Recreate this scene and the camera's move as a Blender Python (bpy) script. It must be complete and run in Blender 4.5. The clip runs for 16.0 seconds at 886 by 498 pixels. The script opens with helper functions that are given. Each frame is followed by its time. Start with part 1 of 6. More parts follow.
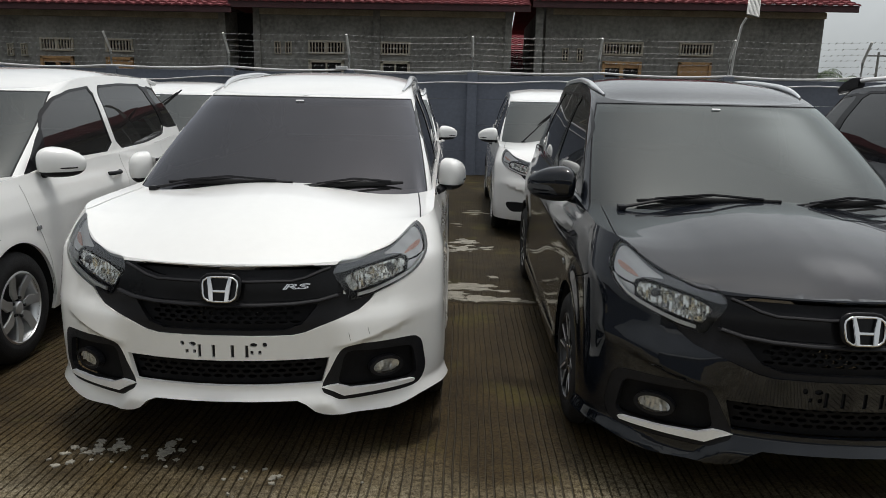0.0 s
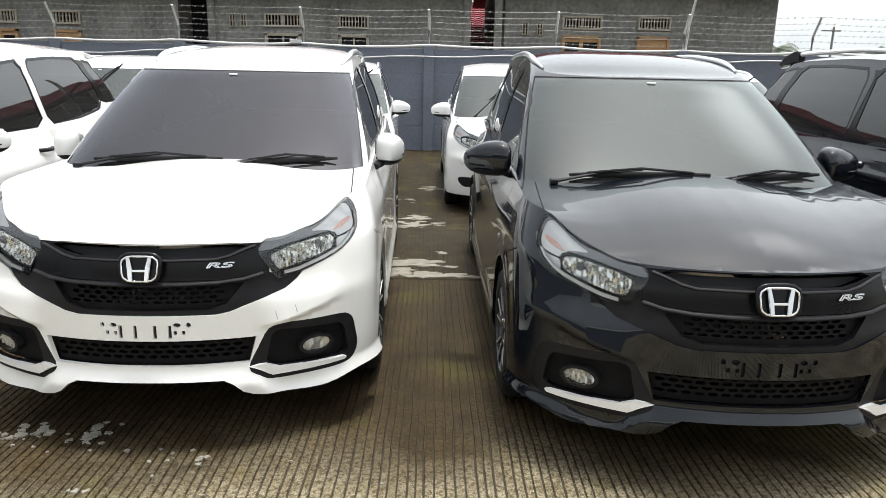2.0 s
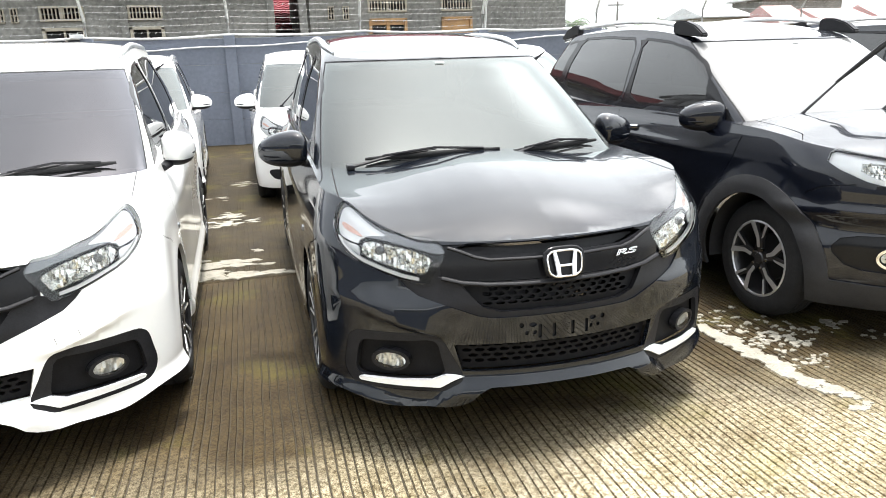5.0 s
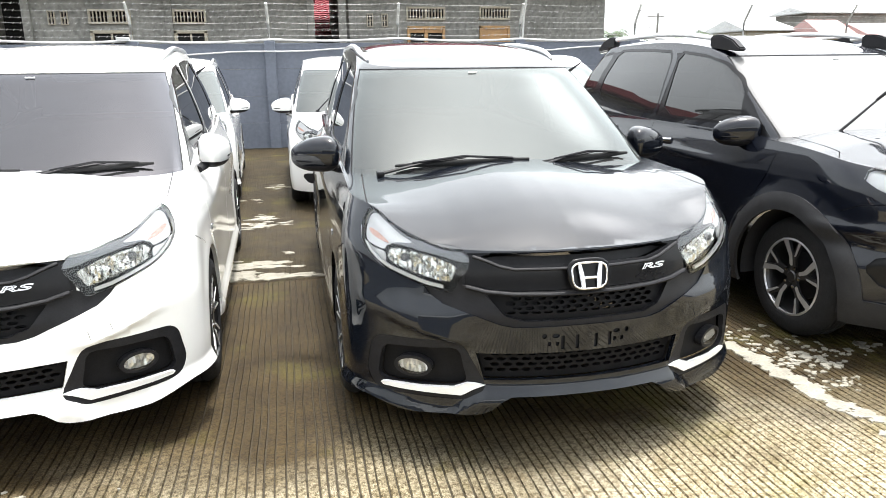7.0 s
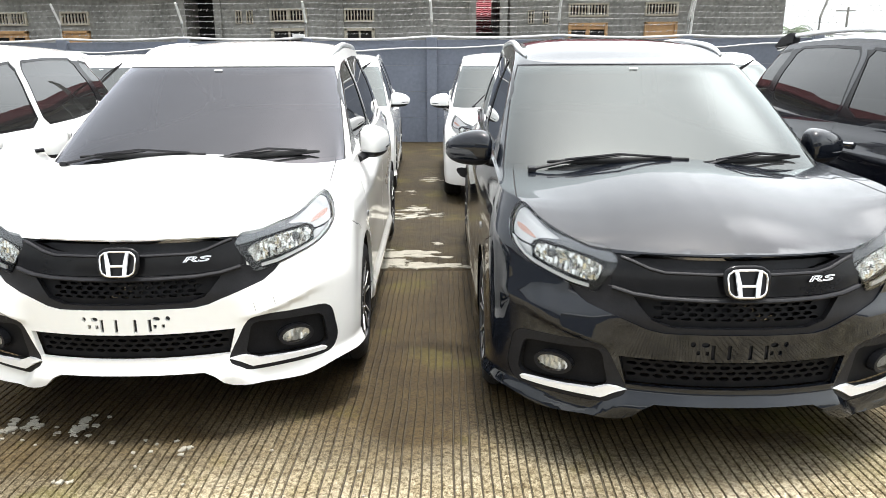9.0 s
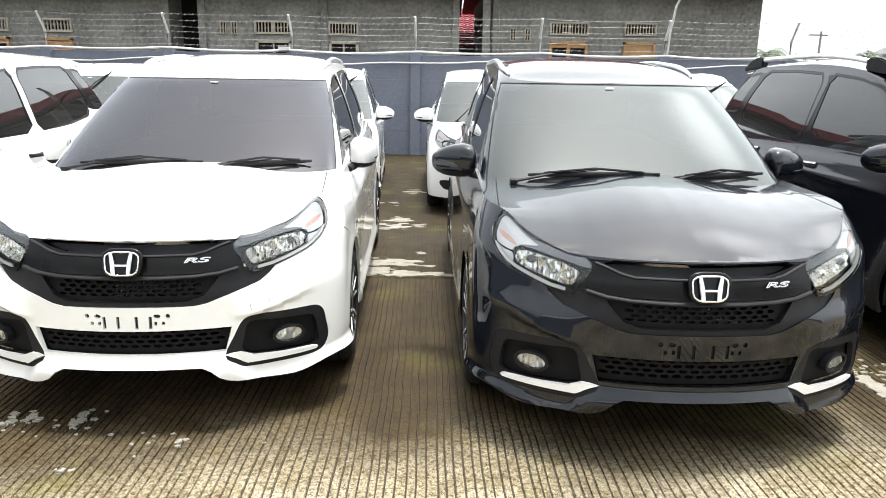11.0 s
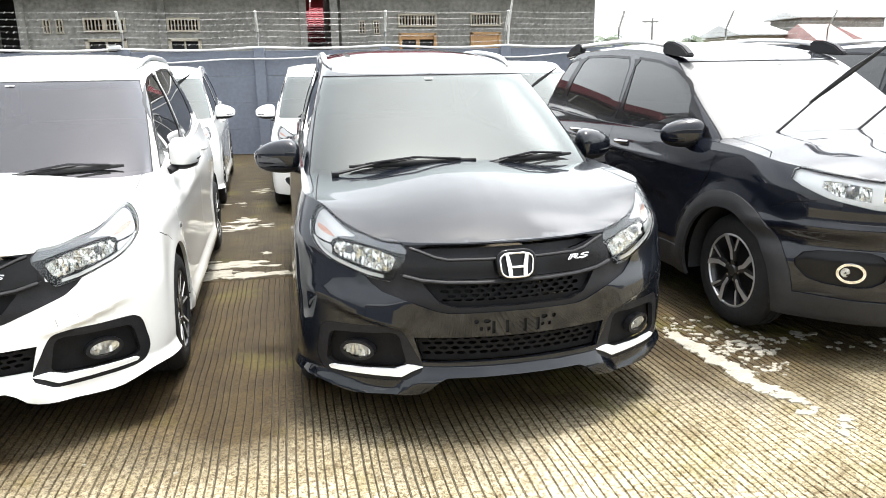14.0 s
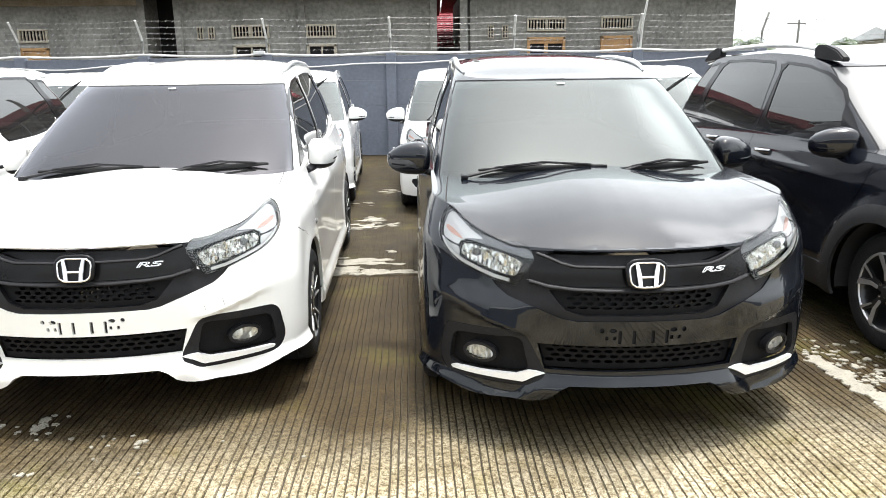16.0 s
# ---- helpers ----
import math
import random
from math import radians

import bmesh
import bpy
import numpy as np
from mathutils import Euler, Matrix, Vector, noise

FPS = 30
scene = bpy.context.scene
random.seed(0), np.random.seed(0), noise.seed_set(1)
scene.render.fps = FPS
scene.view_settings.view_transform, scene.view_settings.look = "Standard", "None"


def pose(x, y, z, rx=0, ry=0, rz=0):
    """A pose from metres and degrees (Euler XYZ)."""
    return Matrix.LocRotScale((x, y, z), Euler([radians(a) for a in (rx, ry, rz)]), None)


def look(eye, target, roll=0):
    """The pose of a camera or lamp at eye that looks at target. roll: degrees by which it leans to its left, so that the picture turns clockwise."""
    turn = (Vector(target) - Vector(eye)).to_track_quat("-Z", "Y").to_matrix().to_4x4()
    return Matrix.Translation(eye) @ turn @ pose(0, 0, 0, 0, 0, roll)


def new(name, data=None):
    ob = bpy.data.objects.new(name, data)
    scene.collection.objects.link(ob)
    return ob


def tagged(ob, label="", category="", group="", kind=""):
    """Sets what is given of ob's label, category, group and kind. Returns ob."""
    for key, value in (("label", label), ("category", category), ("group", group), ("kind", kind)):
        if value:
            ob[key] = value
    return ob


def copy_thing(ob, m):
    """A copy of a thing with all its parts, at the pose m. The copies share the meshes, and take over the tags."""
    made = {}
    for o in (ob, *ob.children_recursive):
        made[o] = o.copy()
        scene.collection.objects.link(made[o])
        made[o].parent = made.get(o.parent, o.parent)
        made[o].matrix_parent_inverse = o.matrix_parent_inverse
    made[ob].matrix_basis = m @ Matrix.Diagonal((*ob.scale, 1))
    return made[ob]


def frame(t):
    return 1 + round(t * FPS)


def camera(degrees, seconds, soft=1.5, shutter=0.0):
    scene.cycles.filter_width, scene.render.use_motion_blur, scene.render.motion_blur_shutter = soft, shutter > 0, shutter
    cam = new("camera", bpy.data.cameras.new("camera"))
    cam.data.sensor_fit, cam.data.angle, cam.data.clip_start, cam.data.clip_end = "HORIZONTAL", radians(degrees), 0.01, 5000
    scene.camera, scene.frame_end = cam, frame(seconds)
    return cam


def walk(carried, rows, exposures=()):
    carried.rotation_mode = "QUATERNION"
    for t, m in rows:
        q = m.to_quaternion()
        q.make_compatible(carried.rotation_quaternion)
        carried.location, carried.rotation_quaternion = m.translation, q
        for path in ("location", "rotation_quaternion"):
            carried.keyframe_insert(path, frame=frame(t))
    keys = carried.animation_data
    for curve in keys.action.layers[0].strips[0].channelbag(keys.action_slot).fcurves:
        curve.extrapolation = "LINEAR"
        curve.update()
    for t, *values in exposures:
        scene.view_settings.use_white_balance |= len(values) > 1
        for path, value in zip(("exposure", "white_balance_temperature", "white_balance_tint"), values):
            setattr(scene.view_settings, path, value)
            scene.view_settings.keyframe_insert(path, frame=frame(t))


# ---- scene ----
cam = camera(64.6, 16.0, soft=0.7)
# seconds, stops: the picture brightens as the view turns to the dark car
EXPOSURES = [(0, -0.82), (0.6, -0.6), (1.5, -0.09), (2.2, 0.47), (2.6, 0.66), (3.2, 0.93), (4.2, 1.2), (6.3, 1.28), (9.2, 1.0), (11.5, 1.0), (14.5, 1.35), (16, 1.09)]
PATH = [
    (0, (0.134, 0.008, 1.452), (0.075, 1.964, 1.037), 1.2),
    (0.5, (0.214, 0.017, 1.449), (0.178, 1.961, 0.982), 2.3),
    (1, (0.259, 0.019, 1.447), (0.185, 1.959, 0.968), 1.6),
    (1.5, (0.278, 0.027, 1.449), (0.251, 1.966, 0.959), 1.1),
    (2, (0.285, 0.033, 1.45), (0.323, 1.974, 0.97), 1.2),
    (2.5, (0.311, 0.045, 1.451), (0.436, 1.983, 0.972), 1.0),
    (3, (0.34, 0.041, 1.451), (0.62, 1.96, 0.962), 0.6),
    (3.5, (0.373, 0.046, 1.45), (0.764, 1.938, 0.933), -0.1),
    (4, (0.397, 0.05, 1.45), (0.845, 1.928, 0.928), -1.0),
    (6.5, (0.443, 0.036, 1.452), (0.953, 1.898, 0.929), -2.0),
    (7, (0.445, 0.027, 1.456), (0.855, 1.919, 0.957), -0.7),
    (7.5, (0.46, 0.026, 1.45), (0.738, 1.94, 0.942), 0.2),
    (8, (0.459, 0.02, 1.451), (0.644, 1.952, 0.966), 0.4),
    (8.5, (0.449, 0.018, 1.452), (0.538, 1.957, 0.968), -0.1),
    (9, (0.445, 0.008, 1.447), (0.44, 1.944, 0.944), -0.3),
    (9.2, (0.44, 0.006, 1.444), (0.406, 1.942, 0.946), 0.1),
    (11.5, (0.413, -0.224, 1.461), (0.497, 1.72, 0.997), 1.0),
    (12, (0.505, -0.241, 1.461), (0.626, 1.696, 0.977), 0.9),
    (12.5, (0.559, -0.238, 1.455), (0.761, 1.689, 0.96), 0.7),
    (13, (0.584, -0.24, 1.46), (0.839, 1.684, 0.979), -0.3),
    (13.5, (0.605, -0.239, 1.46), (0.947, 1.67, 0.97), -0.6),
    (14, (0.627, -0.24, 1.457), (1.039, 1.656, 0.973), -1.0),
    (14.5, (0.637, -0.243, 1.46), (1.054, 1.655, 0.987), -1.5),
    (15, (0.633, -0.244, 1.458), (0.938, 1.676, 0.991), -1.5),
    (15.5, (0.608, -0.246, 1.459), (0.805, 1.689, 0.994), -1.0),
    (16, (0.588, -0.25, 1.46), (0.669, 1.692, 0.992), -0.8),
]
walk(cam, [(t, look(eye, target, roll)) for t, eye, target, roll in PATH], exposures=EXPOSURES)

# ---- daylight: hazy bright sky, a high veiled sun behind the row of cars ----
SUN_AZ, SUN_EL = 60.0, 84.0  # degrees: to the right of +y, above the ground
world = bpy.data.worlds.new("sky")
scene.world = world
world.use_nodes = True
wn, wl = world.node_tree.nodes, world.node_tree.links
sky = wn.new("ShaderNodeTexSky")
sky.sky_type, sky.sun_disc = "NISHITA", False
sky.sun_elevation, sky.sun_rotation = radians(SUN_EL), radians(SUN_AZ)
sky.air_density, sky.dust_density, sky.ozone_density = 1.2, 6.0, 1.0
sky_grey = wn.new("ShaderNodeHueSaturation")
sky_grey.inputs["Saturation"].default_value, sky_grey.inputs["Value"].default_value = 0.35, 0.7
wl.new(sky.outputs[0], sky_grey.inputs["Color"])
veil = wn.new("ShaderNodeMix")  # thin high cloud over the whole sky
veil.data_type, veil.blend_type = "RGBA", "ADD"
veil.inputs[0].default_value = 1.0
cloud, at, thick, tone = wn.new("ShaderNodeTexNoise"), wn.new("ShaderNodeTexCoord"), wn.new("ShaderNodeMapRange"), wn.new("ShaderNodeMix")
cloud.inputs["Scale"].default_value, cloud.inputs["Detail"].default_value, cloud.inputs["Distortion"].default_value = 1.9, 6, 0.4
thick.inputs["From Min"].default_value, thick.inputs["From Max"].default_value = 0.34, 0.68
thick.inputs["To Min"].default_value, thick.inputs["To Max"].default_value = 0.0, 1.0
tone.data_type = "RGBA"
tone.inputs[6].default_value, tone.inputs[7].default_value = (2.65, 2.87, 2.98, 1), (5.45, 5.75, 5.8, 1)
wl.new(at.outputs["Generated"], cloud.inputs["Vector"])
wl.new(cloud.outputs["Fac"], thick.inputs["Value"])
wl.new(thick.outputs[0], tone.inputs[0])
# haze thickens towards the horizon
up, low, near, haze = wn.new("ShaderNodeSeparateXYZ"), wn.new("ShaderNodeMapRange"), wn.new("ShaderNodeMath"), wn.new("ShaderNodeVectorMath")
low.inputs["From Min"].default_value, low.inputs["From Max"].default_value = 0.0, 0.9
low.inputs["To Min"].default_value, low.inputs["To Max"].default_value = 1.5, 0.9
near.operation, near.inputs[1].default_value = "POWER", 1.0
haze.operation = "SCALE"
wl.new(at.outputs["Generated"], up.inputs[0])
wl.new(up.outputs["Z"], low.inputs["Value"])
wl.new(low.outputs[0], near.inputs[0])
wl.new(tone.outputs[2], haze.inputs[0])
wl.new(near.outputs[0], haze.inputs["Scale"])
# bright patch added where the black bonnet mirrors it; sky dimmed behind the camera
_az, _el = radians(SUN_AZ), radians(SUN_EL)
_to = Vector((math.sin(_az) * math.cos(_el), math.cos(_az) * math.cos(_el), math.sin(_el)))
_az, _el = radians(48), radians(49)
_patch_dir = Vector((math.sin(_az) * math.cos(_el), math.cos(_az) * math.cos(_el), math.sin(_el)))
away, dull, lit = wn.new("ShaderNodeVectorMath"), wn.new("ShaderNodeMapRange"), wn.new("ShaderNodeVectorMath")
away.operation, away.inputs[1].default_value = "DISTANCE", _patch_dir
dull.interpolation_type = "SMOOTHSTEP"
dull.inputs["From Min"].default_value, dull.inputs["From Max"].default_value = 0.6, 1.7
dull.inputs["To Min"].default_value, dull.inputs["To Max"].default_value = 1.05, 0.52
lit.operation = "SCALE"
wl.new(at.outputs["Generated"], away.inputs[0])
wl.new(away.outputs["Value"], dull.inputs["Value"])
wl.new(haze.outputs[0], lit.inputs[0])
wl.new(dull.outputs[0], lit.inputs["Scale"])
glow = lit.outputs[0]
# a broad and a tight glow added to the sky for the bonnet highlight
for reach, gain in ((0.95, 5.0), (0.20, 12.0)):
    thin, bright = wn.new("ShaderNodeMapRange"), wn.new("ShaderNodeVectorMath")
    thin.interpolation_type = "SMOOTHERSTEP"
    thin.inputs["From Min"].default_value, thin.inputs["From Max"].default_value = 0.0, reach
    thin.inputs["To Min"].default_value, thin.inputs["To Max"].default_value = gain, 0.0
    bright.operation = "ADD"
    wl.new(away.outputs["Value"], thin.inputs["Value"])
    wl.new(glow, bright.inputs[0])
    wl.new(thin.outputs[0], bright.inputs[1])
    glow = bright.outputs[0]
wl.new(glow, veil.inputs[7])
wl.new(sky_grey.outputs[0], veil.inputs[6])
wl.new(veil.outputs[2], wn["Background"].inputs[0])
wn["Background"].inputs[1].default_value = 0.15
sun = new("sun", bpy.data.lights.new("sun", "SUN"))
sun.data.energy, sun.data.angle, sun.data.color = 2.8, radians(8.0), (1.0, 0.98, 0.93)
sun.matrix_world = look(_to * 60, (0, 0, 0))


# ---- materials ----
def material(name, colour, rough=0.5, metal=0.0, coat=0.0, vary=0.0, scale=8.0, bump=0.0, bump_scale=60.0, spec=0.5, coat_ior=1.5):
    """A procedural surface: base colour that varies at two scales, with fine relief."""
    m = bpy.data.materials.new(name)
    m.use_nodes = True
    n, l = m.node_tree.nodes, m.node_tree.links
    b = n["Principled BSDF"]
    b.inputs["Base Color"].default_value = (*colour, 1)
    b.inputs["Roughness"].default_value = rough
    b.inputs["Metallic"].default_value = metal
    b.inputs["Coat Weight"].default_value = coat
    b.inputs["Coat Roughness"].default_value = 0.04
    b.inputs["Coat IOR"].default_value = coat_ior
    b.inputs["Specular IOR Level"].default_value = spec
    tc = n.new("ShaderNodeTexCoord")
    if vary:
        a, c = n.new("ShaderNodeTexNoise"), n.new("ShaderNodeTexNoise")
        a.inputs["Scale"].default_value, a.inputs["Detail"].default_value = scale, 6
        c.inputs["Scale"].default_value, c.inputs["Detail"].default_value = scale * 9, 3
        mix = n.new("ShaderNodeMath")
        mix.operation = "MULTIPLY_ADD"
        mix.inputs[1].default_value = 0.5
        l.new(tc.outputs["Object"], a.inputs["Vector"]), l.new(tc.outputs["Object"], c.inputs["Vector"])
        half = n.new("ShaderNodeMath")
        half.operation = "MULTIPLY"
        half.inputs[1].default_value = 0.5
        l.new(c.outputs["Fac"], half.inputs[0])
        l.new(a.outputs["Fac"], mix.inputs[0]), l.new(half.outputs[0], mix.inputs[2])
        ramp = n.new("ShaderNodeValToRGB")
        lo, hi = [max(0, v * (1 - vary)) for v in colour], [min(1, v * (1 + vary)) for v in colour]
        ramp.color_ramp.elements[0].position, ramp.color_ramp.elements[1].position = 0.35, 0.65
        ramp.color_ramp.elements[0].color, ramp.color_ramp.elements[1].color = (*lo, 1), (*hi, 1)
        l.new(mix.outputs[0], ramp.inputs[0]), l.new(ramp.outputs[0], b.inputs["Base Color"])
    if bump:
        t, u = n.new("ShaderNodeTexNoise"), n.new("ShaderNodeBump")
        t.inputs["Scale"].default_value, t.inputs["Detail"].default_value = bump_scale, 5
        u.inputs["Strength"].default_value, u.inputs["Distance"].default_value = bump, 0.01
        l.new(tc.outputs["Object"], t.inputs["Vector"]), l.new(t.outputs["Fac"], u.inputs["Height"])
        l.new(u.outputs[0], b.inputs["Normal"])
    return m


def pane_material(name, tint, gloss_tint=(1, 1, 1), ior=1.5, rough=0.0, film=0.0):
    """Thin glass: a tinted clear pane with a mirror gloss that grows towards grazing; film: grey for dust or painted
    sheen.
    """
    m = bpy.data.materials.new(name)
    m.use_nodes = True
    n, l = m.node_tree.nodes, m.node_tree.links
    n.remove(n["Principled BSDF"])
    clear, gloss, mix, fres = n.new("ShaderNodeBsdfTransparent"), n.new("ShaderNodeBsdfGlossy"), n.new("ShaderNodeMixShader"), n.new("ShaderNodeFresnel")
    clear.inputs[0].default_value = (*tint, 1)
    gloss.inputs[0].default_value = (*gloss_tint, 1)
    gloss.inputs["Roughness"].default_value = rough
    fres.inputs[0].default_value = ior
    l.new(fres.outputs[0], mix.inputs[0])
    l.new(clear.outputs[0], mix.inputs[1])
    if film:
        film_grey, add = n.new("ShaderNodeBsdfDiffuse"), n.new("ShaderNodeMixShader")
        film_grey.inputs[0].default_value = (0.5, 0.5, 0.5, 1)
        add.inputs[0].default_value = film
        l.new(clear.outputs[0], add.inputs[1]), l.new(film_grey.outputs[0], add.inputs[2]), l.new(add.outputs[0], mix.inputs[1])
    l.new(gloss.outputs[0], mix.inputs[2])
    l.new(mix.outputs[0], n["Material Output"].inputs[0])
    return m


WHITE = material("white_paint", (0.80, 0.80, 0.785), 0.4, coat=1.0, vary=0.012, scale=3, spec=0.2)
BLACK = material("black_paint", (0.004, 0.0055, 0.009), 0.4, coat=1.0, vary=0.2, scale=3, spec=0.03, coat_ior=1.5)
NIGHT = material("dark_night_paint", (0.004, 0.005, 0.009), 0.4, coat=1.0, vary=0.2, scale=3, spec=0.05, coat_ior=1.5)
PLASTIC = material("black_plastic", (0.014, 0.014, 0.016), 0.42, vary=0.25, scale=20, bump=0.12, bump_scale=400, spec=0.16)
MESH = material("matt_black_mesh", (0.008, 0.008, 0.009), 0.5, vary=0.25, scale=20, spec=0.08)
PIANO = material("gloss_black_plastic", (0.007, 0.007, 0.008), 0.16, vary=0.2, scale=10, spec=0.2)
RUBBER = material("tyre_rubber", (0.018, 0.018, 0.019), 0.7, vary=0.3, scale=15, bump=0.3, bump_scale=150, spec=0.2)
CHROME = material("chrome", (0.75, 0.75, 0.76), 0.08, metal=1.0, vary=0.03, scale=10)
SILVER = material("silver_paint", (0.62, 0.63, 0.64), 0.3, metal=0.7, coat=0.4, vary=0.05, scale=10)
ALLOY = material("machined_alloy", (0.66, 0.66, 0.67), 0.3, metal=0.55, vary=0.08, scale=30)
GREY_ALLOY = material("grey_machined_alloy", (0.55, 0.55, 0.56), 0.32, metal=0.7, vary=0.08, scale=30)
CLADDING = material("grained_grey_plastic", (0.022, 0.022, 0.024), 0.5, vary=0.25, scale=20, bump=0.25, bump_scale=500, spec=0.35)
DARK_ALLOY = material("dark_alloy", (0.02, 0.02, 0.022), 0.3, metal=0.2, coat=0.3, vary=0.2, scale=20)
SATIN = material("satin_silver_trim", (0.86, 0.86, 0.86), 0.3, metal=0.12, vary=0.04, scale=10)
CABIN = material("dark_cabin", (0.016, 0.016, 0.018), 0.8, vary=0.3, scale=6)
LAMP_DARK = material("lamp_housing", (0.20, 0.205, 0.215), 0.25, metal=0.35, vary=0.08, scale=12)
LAMP_SILVER = material("lamp_silver", (0.78, 0.78, 0.78), 0.22, metal=0.15, vary=0.04, scale=30)
REFLECTOR = material("lamp_reflector", (0.72, 0.72, 0.69), 0.07, metal=0.95, vary=0.03, scale=40)
FOG_CHROME = material("bright_lamp_metal", (0.82, 0.82, 0.81), 0.15, metal=0.55, vary=0.03, scale=40)
AMBER = material("amber_lens", (0.70, 0.42, 0.34), 0.15, coat=0.8, vary=0.25, scale=60)
RED = material("red_lens", (0.35, 0.01, 0.012), 0.12, coat=0.8, vary=0.2, scale=40)
LAMP_GLASS = pane_material("lamp_glass", (0.96, 0.97, 0.97))
TINTED = pane_material("tinted_glass", (0.035, 0.04, 0.04), ior=1.6, film=0.03)
# the dim violet sky mirrored by the white car's windscreen, put into its tint
VIOLET_SKY = pane_material("violet_sky_tint_glass", (0.045, 0.045, 0.055), gloss_tint=(0.92, 0.92, 1.0), ior=1.55, rough=0.02, film=0.03)
# strong grey film painted on for bright sky mirrored in the crossover's windscreen
SKY_SHEEN = pane_material("sky_sheen_windscreen_glass", (0.05, 0.055, 0.06), ior=1.62, rough=0.03, film=0.30)
SCREEN = pane_material("windscreen_glass", (0.05, 0.055, 0.06), gloss_tint=(0.93, 1.0, 0.98), ior=1.62, rough=0.03, film=0.06)


# ---- mesh tools ----
from mathutils.geometry import delaunay_2d_cdt


def inside(poly, pts):
    """Which of the points lie in the polygon."""
    p, x, y = np.asarray(poly, float), pts[:, 0], pts[:, 1]
    hit = np.zeros(len(pts), bool)
    for (ax, ay), (bx, by) in zip(p, np.roll(p, -1, axis=0)):
        if ay != by:
            hit ^= ((ay > y) != (by > y)) & (x < (bx - ax) * (y - ay) / (by - ay) + ax)
    return hit


def fine(poly, step):
    """The polygon with its long edges split."""
    out = []
    for a, b in zip(poly, [*poly[1:], poly[0]]):
        k = max(1, int(math.dist(a, b) / step))
        out += [(a[0] + (b[0] - a[0]) * i / k, a[1] + (b[1] - a[1]) * i / k) for i in range(k)]
    return out


def round_poly(poly, r=0.25, times=2):
    """The polygon with its corners cut softly."""
    for _ in range(times):
        poly = [q for a, b in zip(poly, [*poly[1:], poly[0]])
                for q in ((a[0] + (b[0] - a[0]) * r, a[1] + (b[1] - a[1]) * r), (a[0] + (b[0] - a[0]) * (1 - r), a[1] + (b[1] - a[1]) * (1 - r)))]
    return poly


def soft(poly, k=4):
    """A closed smooth line through the polygon's corners."""
    p = np.asarray(poly, float)
    a, b, c, d = np.roll(p, 1, 0), p, np.roll(p, -1, 0), np.roll(p, -2, 0)
    out = []
    for i in range(len(p)):
        for j in range(k):
            t = j / k
            q = b[i] + 0.5 * t * (c[i] - a[i] + t * (2 * a[i] - 5 * b[i] + 4 * c[i] - d[i] + t * (3 * (b[i] - c[i]) + d[i] - a[i])))
            out.append((float(q[0]), float(q[1])))
    return out


def grown(poly, d):
    """The polygon with its edges moved outwards by d."""
    p = np.asarray(poly, float)
    area = np.sum(p[:, 0] * np.roll(p[:, 1], -1) - np.roll(p[:, 0], -1) * p[:, 1])
    e = np.roll(p, -1, 0) - p
    n = np.stack([e[:, 1], -e[:, 0]], 1) * (1 if area > 0 else -1)
    n /= np.linalg.norm(n, axis=1, keepdims=True)
    m = n + np.roll(n, 1, 0)
    m /= np.maximum(np.linalg.norm(m, axis=1, keepdims=True), 1e-6)
    k = np.clip(np.sum(m * n, 1), 0.6, 1)
    return [(float(a), float(b)) for a, b in p + m * (d / k)[:, None]]


def ribbon(line, w):
    """A narrow polygon along an open line."""
    p = np.asarray(line, float)
    t = np.gradient(p, axis=0)
    n = np.stack([-t[:, 1], t[:, 0]], 1)
    n /= np.linalg.norm(n, axis=1, keepdims=True)
    return [tuple(q) for q in p + n * w / 2] + [tuple(q) for q in (p - n * w / 2)[::-1]]


def cut(outer, regions, step):
    """Splits the flat area inside outer into named regions, later ones over earlier: points and, by name, triangles."""
    regions = [(n, fine(p, step)) for n, p in regions]
    o = fine(outer, step)
    pts, edges = [], []
    for loop in [o, *[p for _, p in regions]]:
        k = len(pts)
        pts += [Vector(p) for p in loop]
        edges += [(k + i, k + (i + 1) % len(loop)) for i in range(len(loop))]
    a = np.array(o)
    lo, hi = a.min(0), a.max(0)
    g = np.array([(x + (step / 2 if j % 2 else 0), y) for j, y in enumerate(np.arange(lo[1] + step / 2, hi[1], step)) for x in np.arange(lo[0] + step / 3, hi[0], step)])
    g = g[inside(o, g)]
    pts += [Vector(p) for p in g]
    v, _, f, *_ = delaunay_2d_cdt(pts, edges, [], 0, 1e-5)
    v, f = np.array([tuple(q) for q in v]), np.array([t for t in f if len(t) == 3])
    c = v[f].mean(1)
    tag = np.where(inside(o, c), 0, -1)
    for i, (_, p) in enumerate(regions):
        tag[(tag >= 0) & inside(p, c)] = i + 1
    names = ["", *[n for n, _ in regions]]
    out = {}
    for i, n in enumerate(names):
        t = f[tag == i]
        if len(t):
            out[n] = np.concatenate([out[n], t]) if n in out else t
    return v, out


def normals_of(f, a, b, d=2e-3):
    n = np.cross(f(a + d, b) - f(a - d, b), f(a, b + d) - f(a, b - d))
    return n / np.maximum(np.linalg.norm(n, axis=1, keepdims=True), 1e-12)


